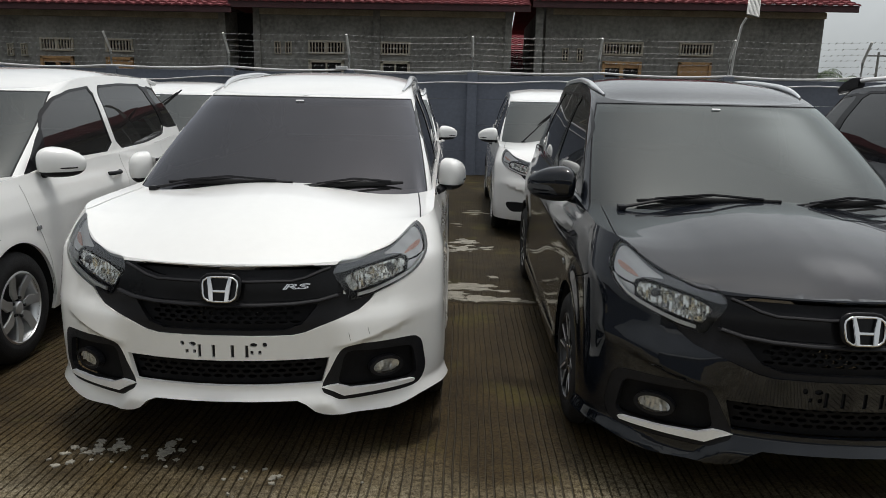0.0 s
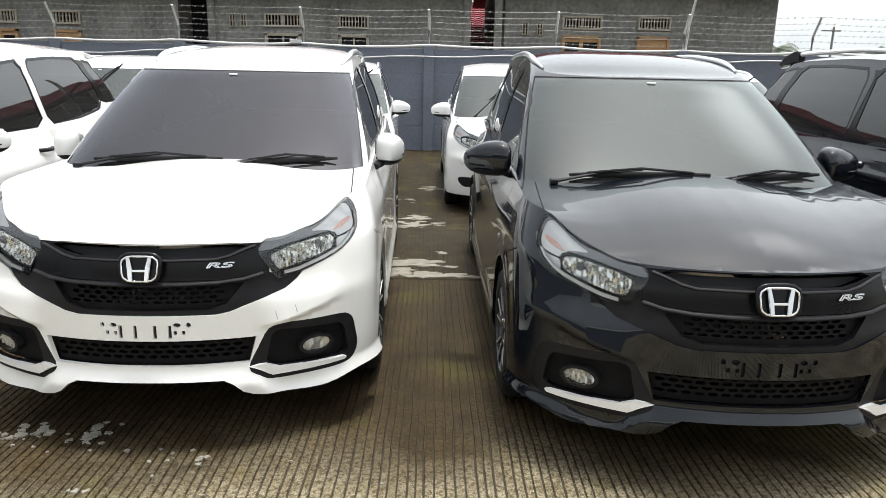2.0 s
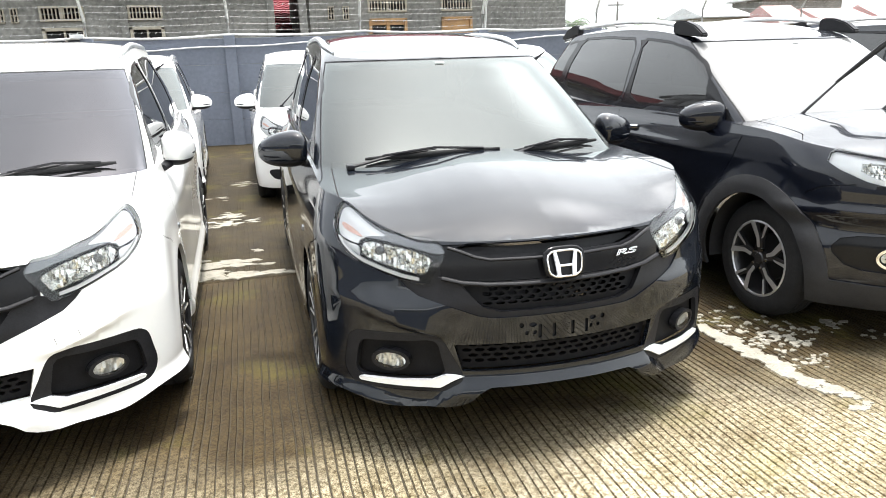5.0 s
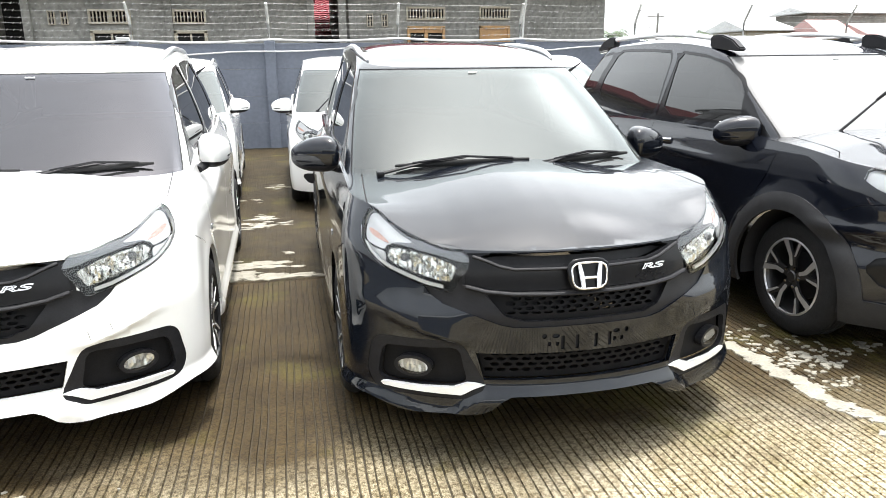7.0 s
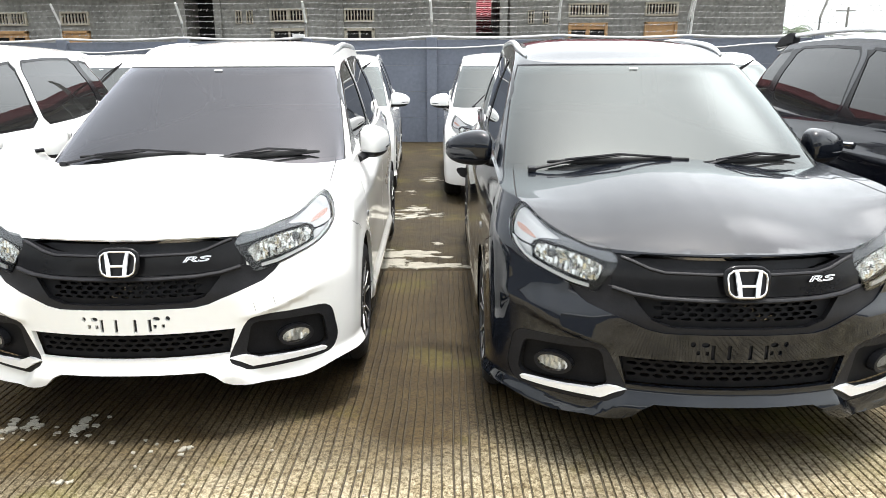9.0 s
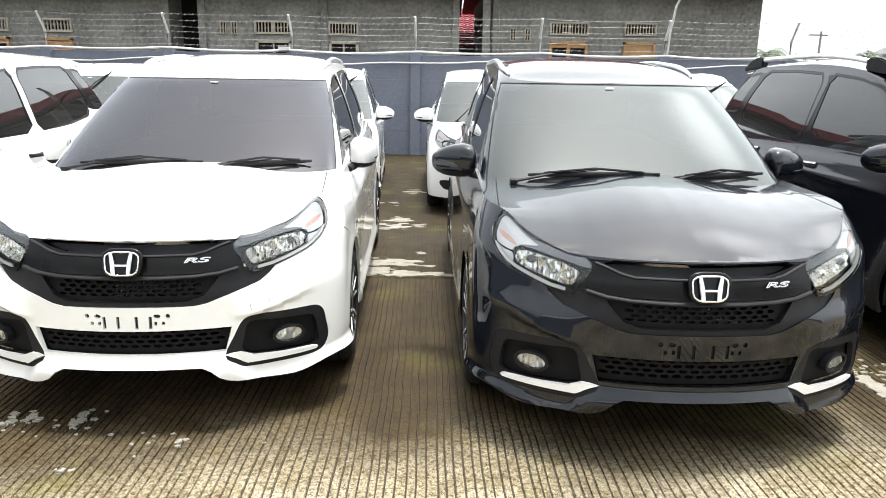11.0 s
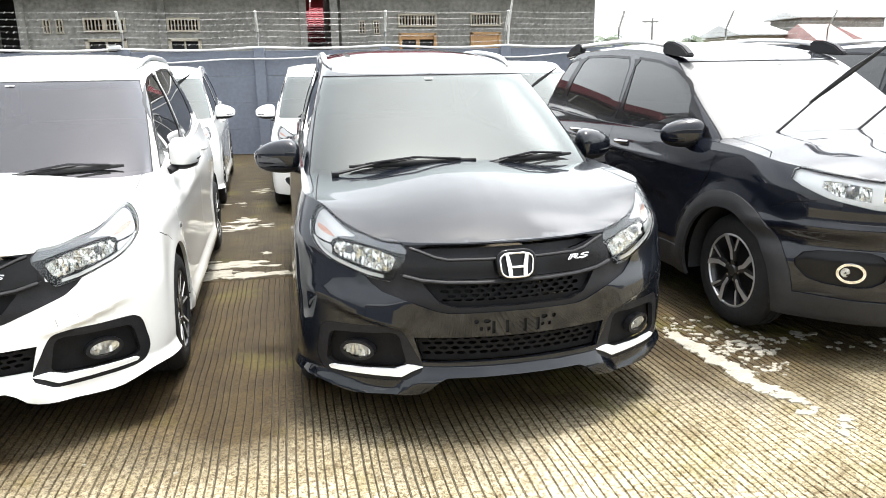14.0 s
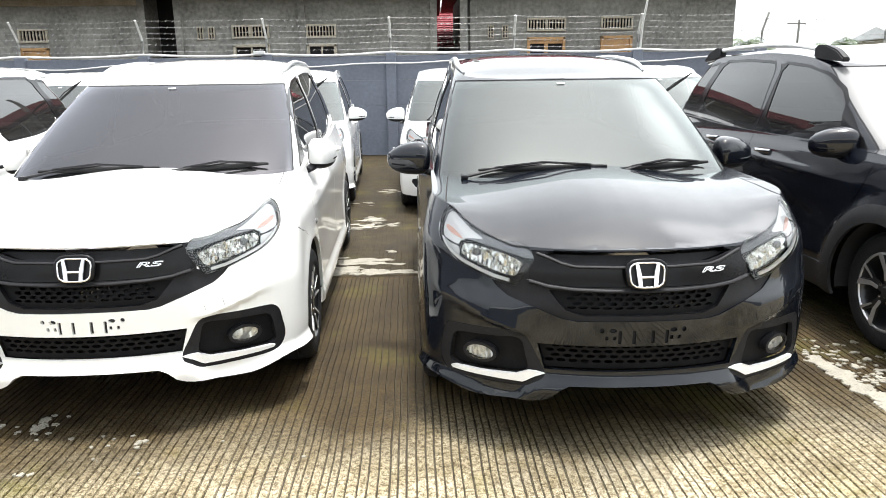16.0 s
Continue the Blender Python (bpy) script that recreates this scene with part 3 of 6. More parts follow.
def wheel(style, parent, x, y, z, r, side, rim_r):
    """A tyre on its rim, the outer face towards side (+1 or -1)."""
    w = thing("wheel", Matrix(), "", "")
    w.parent = parent
    w.matrix_local = pose(x, y, z, 0, 0, 0 if side > 0 else 180)
    h = 0.095
    part("tyre", lathe([(rim_r - 0.005, -h), (rim_r + 0.02, -h - 0.004), (r - 0.03, -h), (r - 0.008, -h + 0.02), (r, -h + 0.045), (r, -0.035), (r - 0.006, -0.03), (r - 0.006, -0.024), (r, -0.02),
                        (r, 0.02), (r - 0.006, 0.024), (r - 0.006, 0.03), (r, 0.035), (r, h - 0.045), (r - 0.008, h - 0.02), (r - 0.03, h), (r - 0.034, h + 0.002), (rim_r + 0.03, h + 0.006), (rim_r + 0.012, h + 0.004), (rim_r - 0.005, h - 0.004)]), RUBBER, w)
    dark = style != "cover"
    part("rim", lathe([(rim_r, h - 0.002), (rim_r - 0.010, h + 0.002), (rim_r - 0.014, h - 0.006)]), DARK_ALLOY if style == "split" else (SILVER if style == "cover" else GREY_ALLOY), w)
    part("barrel", lathe([(rim_r - 0.013, h - 0.008), (rim_r - 0.022, h - 0.02), (rim_r - 0.03, 0.02), (rim_r - 0.05, -h)]), SILVER if style == "cover" else DARK_ALLOY, w)
    part("brake_disc", lathe([(0.01, -0.012), (0.13, -0.012), (0.13, 0.008), (0.01, 0.008)], 32), ALLOY if style == "split" else PLASTIC, w)
    part("wheel_well", lathe([(rim_r - 0.03, -0.05), (0.02, -0.05)], 24), CABIN, w)

    def spoke(turn, pts, depth, mat, thick=0.02, name="spoke"):
        c, s = math.cos(turn), math.sin(turn)
        bm = slab([(a * c - b * s, a * s + b * c) for a, b in pts], 0, thick, 0.003)
        for v in bm.verts:
            q = math.hypot(v.co.y, v.co.z) / rim_r
            v.co.x += depth[0] + (depth[1] - depth[0]) * min(1, q)
        part(name, bm, mat, w)
    n = 5
    R = rim_r - 0.014
    for i in range(n):
        a = 2 * math.pi * i / n + 0.3
        if style == "split":
            for k in (-1, 1):
                spoke(a + k * 0.20, [(0.035, -0.013), (0.035, 0.013), (R, 0.012 + k * 0.012), (R, -0.012 + k * 0.012)], (0.055, 0.072), DARK_ALLOY, 0.022)
                spoke(a + k * 0.20, [(0.09, -0.004), (0.09, 0.006), (R, 0.007 + k * 0.012), (R, -0.003 + k * 0.012)], (0.078, 0.096), ALLOY, 0.003, "spoke_face")
        elif style == "fork":
            spoke(a, [(0.03, -0.02), (0.03, 0.02), (0.11, 0.022), (R, 0.075), (R, 0.04), (0.13, 0.0), (R, -0.03), (R, -0.062), (0.11, -0.022)], (0.06, 0.078), DARK_ALLOY, 0.018)
            spoke(a, [(0.062, 0.0), (0.062, 0.02), (0.11, 0.026), (R, 0.080), (R, 0.042), (0.125, 0.006)], (0.078, 0.097), GREY_ALLOY, 0.003, "spoke_face")
            spoke(a, [(0.125, -0.026), (0.115, -0.012), (R, -0.042), (R, -0.061)], (0.078, 0.097), GREY_ALLOY, 0.003, "spoke_face")
    if style == "cover":
        for i in range(7):
            a = 2 * math.pi * i / 7
            spoke(a, [(0.045, -0.02), (0.05, 0.022), (0.10, 0.045), (R, 0.028), (R, -0.022), (0.12, -0.012)], (0.06, 0.082), SILVER, 0.012)
    part("hub_cap", lathe([(0.0, 0.088), (0.028, 0.088), (0.034, 0.082), (0.036, 0.05)], 24), DARK_ALLOY if dark else SILVER, w)
    for i in range(5):
        a = 2 * math.pi * i / 5
        part("wheel_nut", box(0.016, 0.016, 0.016, (0.078, 0.055 * math.cos(a), 0.055 * math.sin(a)), 0.004), CHROME if dark else DARK_ALLOY, w)
    return w


def door_mirror(parent, c, side, paint, fold=0):
    """A door mirror; fold: degrees by which it is turned back towards the door."""
    mx, my, mz = c.mirror
    m = thing("door_mirror", Matrix(), "", "")
    m.parent = parent
    hinge = Matrix.Translation((side * 0.80, my, 0))
    m.matrix_local = hinge @ pose(0, 0, 0, 0, 0, side * fold) @ hinge.inverted()
    bm = bmesh.new()
    bmesh.ops.create_uvsphere(bm, u_segments=32, v_segments=18, radius=1)
    for v in bm.verts:
        x, y, z = v.co
        x = math.copysign(abs(x) ** (0.45 if x < 0 else 0.85), x)
        y, z = [math.copysign(abs(k) ** 0.72, k) for k in (y, z)]
        y = y if y < 0 else y * 0.35
        slim = 1 - 0.42 * max(0, (x + 0.5) / 1.5) ** 1.6
        v.co = (side * (mx + 0.118 * x), my + 0.085 * y * (1 - 0.32 * x) + 0.03 * x, mz + 0.090 * (z * slim if z > 0 else z * (0.55 + 0.45 * slim)) - 0.004 * x)
    low = [f for f in bm.faces if f.calc_center_median().z < mz - 0.052]
    for f in low:
        f.material_index = 1
    bmesh.ops.recalc_face_normals(bm, faces=bm.faces[:])
    part("mirror_shell", smooth_all(bm, 60), [paint, PLASTIC], m)
    part("mirror_arm", tube([(side * 0.74, my - 0.03, mz - 0.085), (side * 0.79, my - 0.02, mz - 0.075), (side * 0.85, my - 0.005, mz - 0.05)], 0.032, 10, 0.6), PLASTIC, m)
    part("mirror_glass", box(0.17, 0.006, 0.11, (side * mx, my + 0.028, mz), 0.002), CHROME, m)
    part("side_indicator", tube([(side * (mx - 0.03), my - 0.086, mz - 0.030), (side * (mx + 0.04), my - 0.062, mz - 0.030), (side * (mx + 0.09), my - 0.022, mz - 0.028)], 0.005, 6), PIANO, m)


def wiper(parent, name, pivot, elbow, tip0, tip1, lift=0.0):
    w = thing(name, Matrix(), "", "")
    w.parent = parent
    part("wiper_arm", tube([pivot, [(a + b) / 2 + (0, 0, 0.012)[i] for i, (a, b) in enumerate(zip(pivot, elbow))], elbow], 0.008, 8, 0.7, taper=[1.5, 1, 0.7]), PLASTIC, w)
    line = [[a + (b - a) * k / 8 for a, b in zip(tip0, tip1)] for k in range(9)]
    part("wiper_blade", tube(line, 0.0085, 8, 1.5, taper=[0.5, 0.8, 1, 1, 1.1, 1, 1, 0.8, 0.5]), RUBBER, w)
    up = Vector((0, -0.016, 0.024))
    part("wiper_bridge", tube([Vector(line[1]) + up * 0.4, Vector(line[3]) + up, Vector(line[4]) + up * 1.3, Vector(line[5]) + up, Vector(line[7]) + up * 0.4], 0.006, 6), PLASTIC, w)
    part("pivot_cap", box(0.035, 0.05, 0.022, pivot, 0.007), PLASTIC, w)


def emblem(parent, y, z, lean, w=0.068, h=0.05):
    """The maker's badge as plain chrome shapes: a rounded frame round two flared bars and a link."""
    e = thing("badge", Matrix(), "", "")
    e.parent = parent
    e.matrix_local = pose(0, y, z, lean)
    loop = [(s * a, 0, b) for s, a, b in [(1, w * 0.90, -h * 0.95), (1, w * 1.0, h * 0.9), (-1, w * 1.0, h * 0.9), (-1, w * 0.90, -h * 0.95)]]
    loop = [(a, 0, b) for a, b in round_poly([(p[0], p[2]) for p in loop], 0.18, 2)]
    part("frame", tube(loop, 0.0044, 8, closed=True, up=(0, 1, 0)), CHROME, e)
    plate = bmesh.new()
    plate.faces.new([plate.verts.new((a, 0.004, b)) for a, _, b in loop])
    bmesh.ops.recalc_face_normals(plate, faces=plate.faces[:])
    part("backing", plate, PIANO, e)
    for s in (-1, 1):
        b = slab([(s * w * 0.31, -h * 0.92), (s * w * 0.53, -h * 0.92), (s * w * 0.69, h * 0.88), (s * w * 0.50, h * 0.88), (s * w * 0.35, 0.0)], -0.012, 0.002, 0.002)
        bmesh.ops.transform(b, matrix=Matrix(((0, 1, 0, 0), (1, 0, 0, 0), (0, 0, 1, 0), (0, 0, 0, 1))), verts=b.verts)
        bmesh.ops.recalc_face_normals(b, faces=b.faces[:])
        part("bar", b, CHROME, e)
    part("link", box(w * 0.70, 0.012, h * 0.19, (0, -0.004, -h * 0.16), 0.002), CHROME, e)
    surround = [(a * 1.10, 0.008, b * 1.10 + 0.004) for a, _, b in loop]
    part("surround", tube(surround, 0.009, 8, closed=True, up=(0, 1, 0)), PIANO, e)


def letters(text, size, mat, parent, m, name="badge_letters", edge=0.0011):
    cu = bpy.data.curves.new(name, "FONT")
    cu.body, cu.size, cu.extrude, cu.align_x, cu.align_y, cu.shear = text, size, 0.002, "CENTER", "CENTER", 0.25
    cu.offset = edge
    tmp = bpy.data.objects.new(name, cu)
    me = bpy.data.meshes.new_from_object(tmp)
    bpy.data.objects.remove(tmp)
    me.materials.clear()
    ob = part(name, me, mat, parent)
    ob.matrix_local = m
    return ob


def car(name, c, paint, m, label, front_end, wheels, rails=True, raised_wipers=False, pillar=None, bright_handles=False, glass=None, fold=0):
    """A parked car: body skins, lid, cabin, lamps, wheels and trim. front_end(car, c, paint, holes) adds the face."""
    ob = thing(name, m, label, "car", "parked cars")
    B, C = c.body, c.cabin
    # lower body: its outline unrolled, from one tail half round the nose to the other
    s_end = B.s3
    s = np.linspace(0, s_end, 160)
    _, yy, _ = B.flat(s, np.full_like(s, 0.6))
    zt = c.edge(yy)
    for _ in range(6):
        zt = c.edge(B.flat(s, zt)[1])
    top = [(a, float(b)) for a, b in zip(s, zt)]
    low = []
    for a, b in zip(s, yy):
        x0, _, _ = B.flat(a, 0.3)
        low.append((a, float(c.under(abs(float(x0)) if b < 0.75 else 0.97 + 0.3 * min(1, b - 0.75)))))
    outline = [(-a, b) for a, b in low[::-1]] + low[1:] + top[::-1] + [(-a, b) for a, b in top[1:]]

    def on_side(poly, side):
        p = [(B.of_y(y, z), z) for y, z in poly]
        return p if side > 0 else mirrored(p)

    def on_nose(poly, side):
        p = [(B.of_x(x, z), z) for x, z in poly]
        return p if side > 0 else mirrored(p)
    regions = []
    for side in (1, -1):
        for i, wy in enumerate((c.hub_y, c.rear_y)):
            ring = [(wy + c.arch * math.cos(a), c.hub_z + c.arch * math.sin(a)) for a in np.linspace(-0.45, math.pi + 0.45, 40)]
            ring = [(ring[0][0], 0.02), *ring[::1], (ring[-1][0], 0.02)]
            regions.append(("arch", on_side(ring, side)))
        for line in c.seams:
            dense = [(float(np.interp(k, np.arange(len(line)), [p[0] for p in line])), float(np.interp(k, np.arange(len(line)), [p[1] for p in line]))) for k in np.linspace(0, len(line) - 1, 14)]
            regions.append(("seam", on_side(ribbon(dense, 0.006), side)))
    regions += front_end(ob, c, paint, on_nose, on_side)
    v, t = cut(outline, regions, 0.024)
    for piece in islands(t[""]):
        mid = B.at(v[piece[:, 0], 0], v[piece[:, 0], 1])
        y0, y1 = mid[:, 1].min(), mid[:, 1].max()
        nm = "body_front" if y0 < 0.5 else "front_door" if y0 < 1.6 else "rear_door" if y1 < 3.4 else "body_rear"
        part(nm if len(piece) > 40 else "filler", skin(v, piece, B.at, 0, 0.018), paint, ob)
    for key, nm, mat, off in c.face:
        if key in t:
            for piece in islands(t[key]):
                part(nm, skin(v, piece, B.at, off, 0.02), mat, ob)
    for piece in islands(t["seam"]):
        part("panel_gap", skin(v, piece, B.at, -0.010), CABIN, ob)
    # wheel housings
    for side in (1, -1):
        for wy in (c.hub_y, c.rear_y):
            bm = bmesh.new()
            arc = np.linspace(-0.2, math.pi + 0.2, 22)
            rows = [[bm.verts.new((side * x, wy + r * math.cos(a), c.hub_z + r * math.sin(a))) for a in arc] for x, r in ((0.84, c.arch + 0.006), (0.55, c.arch + 0.012), (0.55, 0.05))]
            for a, b in zip(rows, rows[1:]):
                for j in range(len(arc) - 1):
                    bm.faces.new((a[j], a[j + 1], b[j + 1], b[j]))
            bmesh.ops.recalc_face_normals(bm, faces=bm.faces[:])
            part("wheel_housing", smooth_all(bm), CABIN, ob)
    # lid: bonnet, wing tops, and the shelf under the glass
    xe = np.array([abs(float(B.at(a, z)[0])) for a, z in top])
    ye = np.array([float(B.at(a, z)[1]) for a, z in top])
    order = np.maximum.accumulate(ye)

    def lid(x, y):
        w = np.maximum(np.interp(y, order, xe), 1e-4)
        k = np.clip(np.abs(x) / w, 0, 1)
        if c.middle:
            mid = c.middle(y)
            zz = mid - c.fall(np.abs(x)) - (mid - c.fall(w) - c.edge(y)) * k ** 5
            return np.stack([x, y, zz], -1)
        ridge = 0.41 + 0.11 * smooth(0.1, 1.0, y)
        flank = np.clip((w - np.abs(x)) / np.maximum(w - ridge, 0.02), 0, 1)
        plateau = 0.85 * smooth(0.28, 0.55, y) * (1 - smooth(1.0, 1.25, y))
        zz = c.edge(y) + c.crown(y) * ((1 - plateau) * (1 - k ** 2.6) + plateau * (0.88 * flank + 0.12 * (1 - k ** 2)))
        return np.stack([x, y, zz], -1)
    rim_pts = [(a, b) for a, b in zip(xe, ye)]
    keep = [rim_pts[0]]
    for p in rim_pts[1:]:
        if math.dist(p, keep[-1]) > 0.012:
            keep.append(p)
    lid_outline = [(-a, b) for a, b in keep[::-1]] + keep[1:]
    hl = c.hood_line
    regions = []
    for sd in (1, -1):
        pts = [(float(np.interp(hl[0][1], order, xe)) - 0.012, hl[0][1] - 0.06), *hl]
        regions.append(("seam", ribbon([(sd * a, b) for a, b in pts], 0.006)))
    cow = [(-0.74, 1.20), (-0.70, c.cowl + 0.24), (-0.5, c.cowl + 0.09), (0, c.cowl), (0.5, c.cowl + 0.09), (0.70, c.cowl + 0.24), (0.74, 1.20), (0.9, 4.6), (-0.9, 4.6)]
    regions.append(("cowl", cow))
    v, t = cut(lid_outline, regions, 0.03)
    part("bonnet", skin(v, t[""], lid, 0, 0.012), paint, ob)
    part("cowl_panel", skin(v, t["cowl"], lid, -0.006), PLASTIC, ob)
    for piece in islands(t["seam"]):
        part("bonnet_gap", skin(v, piece, lid, -0.008), CABIN, ob)
    # cabin: pillars, glass
    sg = np.linspace(0, C.s3, 140)
    _, yg, _ = C.flat(sg, np.full_like(sg, 1.3))
    zg = c.roof_edge(yg)
    for _ in range(8):
        zg = 0.5 * zg + 0.5 * c.roof_edge(C.flat(sg, zg)[1])
    topg = [(a, float(b)) for a, b in zip(sg, zg)]
    base = c.glass_base - 0.075
    outl = [(-a, base) for a, _ in topg[::-1]] + [(a, base) for a, _ in topg[1:]] + topg[::-1] + [(-a, b) for a, b in topg[1:]]

    def glass_side(poly, side):
        p = [(C.of_y(y, z), z) for y, z in poly]
        return p if side > 0 else mirrored(p)
    top0 = topg[0][1] - 0.012
    wb, wt = C.s1 * 0.85, C.s1 * 0.86
    screen = [(-wb, c.glass_base - 0.06), (wb, c.glass_base - 0.06), (wt, top0), (-wt, top0)]
    grow = [(-wb - 0.012, c.glass_base - 0.075), (wb + 0.012, c.glass_base - 0.075), (wt + 0.012, top0 + 0.008), (-wt - 0.012, top0 + 0.008)]
    regions = [("seal", grow), ("screen", screen)]
    for side in (1, -1):
        for w in c.windows:
            regions.append(("trim", glass_side(round_poly(grown(w, 0.017), 0.12, 1), side)))
        regions.append(("trim", glass_side(c.sail, side)))
        regions.append(("trim", glass_side([(c.windows[1][3][0] - 0.02, c.windows[1][3][1]), (c.windows[2][0][0] + 0.02, c.windows[2][0][1]), (c.windows[2][1][0] + 0.02, c.windows[2][1][1] - 0.02), (c.windows[1][4][0] - 0.02, c.windows[1][4][1] - 0.02)], side)))
        if pillar is not None:
            regions.append(("trim", glass_side([(2.30, c.windows[0][5][1]), (2.46, c.windows[0][5][1]), (2.48, c.glass_base + 0.0), (2.30, c.glass_base)], side)))
        for i, w in enumerate(c.windows):
            regions.append((("front_glass", "rear_glass", "quarter_glass")[i] + ("" if side > 0 else "_"), glass_side(round_poly(w, 0.12, 1), side)))
    rear = [(C.s2 + 0.10, 1.12), (C.s3, 1.12), (C.s3, 1.40), (C.s2 + 0.12, 1.40)]
    regions += [("tail", rear), ("tail", mirrored(rear))]
    v, t = cut(outl, regions, 0.03)
    part("cabin_shell", skin(v, t[""], C.at, 0, 0.02), paint, ob)
    for piece in islands(t["trim"]):
        part("window_trim", skin(v, piece, C.at, -0.002, 0.01), PIANO, ob)
    part("screen_seal", skin(v, t["seal"], C.at, -0.003, 0.01), PLASTIC, ob)
    part("windscreen", skin(v, t["screen"], C.at, -0.001), glass or SCREEN, ob, "tinted windscreen that mirrors the sky")
    for key in t:
        if "glass" in key:
            part("side_window", skin(v, t[key], C.at, -0.006), TINTED, ob)
    if "tail" in t:
        for piece in islands(t["tail"]):
            part("rear_window", skin(v, piece, C.at, -0.004), TINTED, ob)
    # roof
    xr = np.array([abs(float(C.at(a, z)[0])) for a, z in topg])
    yr = np.maximum.accumulate(np.array([float(C.at(a, z)[1]) for a, z in topg]))
    zr = np.array([z for _, z in topg])

    def roof(x, y):
        w = np.maximum(np.interp(y, yr, xr), 1e-4)
        k = np.clip(np.abs(x) / w, 0, 1)
        return np.stack([x, y, np.interp(y, yr, zr) + c.roof_crown(y) * (1 - k ** 3.5)], -1)
    keep = [(xr[0], yr[0])]
    for p in zip(xr, yr):
        if math.dist(p, keep[-1]) > 0.012:
            keep.append(p)
    v, t = cut([(-a, b) for a, b in keep[::-1]] + keep[1:], [], 0.06)
    part("roof", skin(v, t[""], roof), paint, ob)
    if rails:
        for side in (1, -1):
            dark = rails == "dark"
            ys = np.linspace(yr[0] + (0.34 if dark else 0.25), yr[-1] - (0.40 if dark else 0.25), 26)
            line = []
            for k, y in enumerate(ys):
                u = k / (len(ys) - 1)
                x = float(np.interp(y, yr, xr)) - (0.014 if dark else 0.016)
                lift = 0.052 if dark else 0.016 * min(1, (u * 5) ** 0.7, (1 - u) * 5)
                line.append((side * x, y, float(np.interp(y, yr, zr)) + 0.006 + lift))
            thin = [1.0] * len(ys) if dark else [min(1, 0.35 + 0.2 * k, 0.35 + 0.2 * (len(ys) - 1 - k)) for k in range(len(ys))]
            part("roof_rail", tube(line, 0.019, 10, 0.9, taper=thin), SATIN if dark else SILVER, ob, "silver roof rail")
            if dark:
                for q, way in ((line[0], -1), (line[-1], 1)):
                    fin = [(0.05, -0.05), (0.05, 0.018), (0.0, 0.030), (-0.08, 0.024), (-0.19, -0.010), (-0.27, -0.062), (-0.27, -0.085), (-0.1, -0.07)]
                    bm = slab([(q[1] - way * a, q[2] + b) for a, b in fin], q[0] - 0.026, q[0] + 0.026, 0.008)
                    part("rail_foot", bm, PLASTIC, ob, "black rail foot")
    # spoiler at the roof's tail
    ys = float(yr[-1])
    bm = box(1.04, 0.26, 0.035, (0, ys - 0.02, float(zr[-1]) + 0.022), 0.014, m=pose(0, 0, 0, -7))
    for q in bm.verts:
        q.co.y -= 0.10 * (abs(q.co.x) / 0.5) ** 2
    part("roof_spoiler", bm, paint, ob)
    # wheels, mirrors, wipers, handles
    for side in (1, -1):
        for wy in (c.hub_y, c.rear_y):
            wheel(wheels, ob, side * (c.track - 0.02), wy, c.tyre, c.tyre, side, c.tyre - (0.112 if wheels == "fork" else 0.105))
        door_mirror(ob, c, side, paint, fold)
        for hy, hz in c.handles:
            p = B.at(np.array([side * B.of_y(hy, hz)]), np.array([hz]))[0]
            hm = paint if wheels != "cover" else PLASTIC
            part("door_handle", tube([(p[0], hy - 0.10, hz), (p[0] + side * 0.028, hy - 0.06, hz), (p[0] + side * 0.032, hy + 0.03, hz), (p[0], hy + 0.09, hz)], 0.014, 8, 1.0), CHROME if bright_handles else hm, ob)
    if not raised_wipers:
        for nm, px, ex, t0, t1 in (("wiper", 0.62, 0.22, 0.55, -0.08), ("wiper", -0.05, -0.42, -0.14, -0.62)):
            def glass(x, z):
                q = C.at(np.array([C.of_x(x, z)]), np.array([z]))[0]
                return (float(q[0]), float(q[1]) - 0.022, float(q[2]) + 0.012)
            zb = c.glass_base
            piv = glass(-px, zb - 0.050)
            wiper(ob, nm, piv, glass(-ex, zb + 0.008), glass(-t0, zb - 0.020), glass(-t1, zb - 0.006))
    else:
        for px in (-0.50, 0.02):
            q = C.at(np.array([C.of_x(px, c.glass_base)]), np.array([c.glass_base]))[0]
            piv = (px, float(q[1]) - 0.05, c.glass_base - 0.03)
            tip = (px + 0.56, piv[1] - 0.17, piv[2] + 0.50)
            mid = (px + 0.15, piv[1] - 0.09, piv[2] + 0.19)
            e = [(a + b) / 2 for a, b in zip(mid, tip)]
            wiper(ob, "wiper", piv, e, mid, tip)
    gz = topg[0][1] - 0.030
    q = C.at(np.array([0.0]), np.array([gz]))[0]
    part("screen_tag", box(0.045, 0.004, 0.009, (-0.02, float(q[1]) - 0.004, gz + 0.003), 0.001, m=pose(0, 0, 0, -58)), SATIN, ob)
    for side in (1, -1):
        p = B.at(np.array([side * B.of_y(1.13, 0.70)]), np.array([0.70]))[0]
        part("side_marker", box(0.012, 0.05, 0.024, (p[0], p[1], p[2]), 0.005), LAMP_DARK, ob)
    part("number_holder", box(0.5, 0.01, 0.11, (0, float(B.rear(0.75)) + 0.012, 0.72), 0.003), PLASTIC, ob)
    for side in (1, -1):
        ly = [(4.0, 1.04), (4.16, 1.04), (4.2, 0.82), (4.06, 0.80)]
        p = [(B.of_y(y, z), z) for y, z in ly]
        p = p if side > 0 else mirrored(p)
        v, t = cut(round_poly(p, 0.2, 1), [], 0.03)
        part("tail_lamp", skin(v, t[""], B.at, 0.012, 0.02), RED, ob)
    return ob


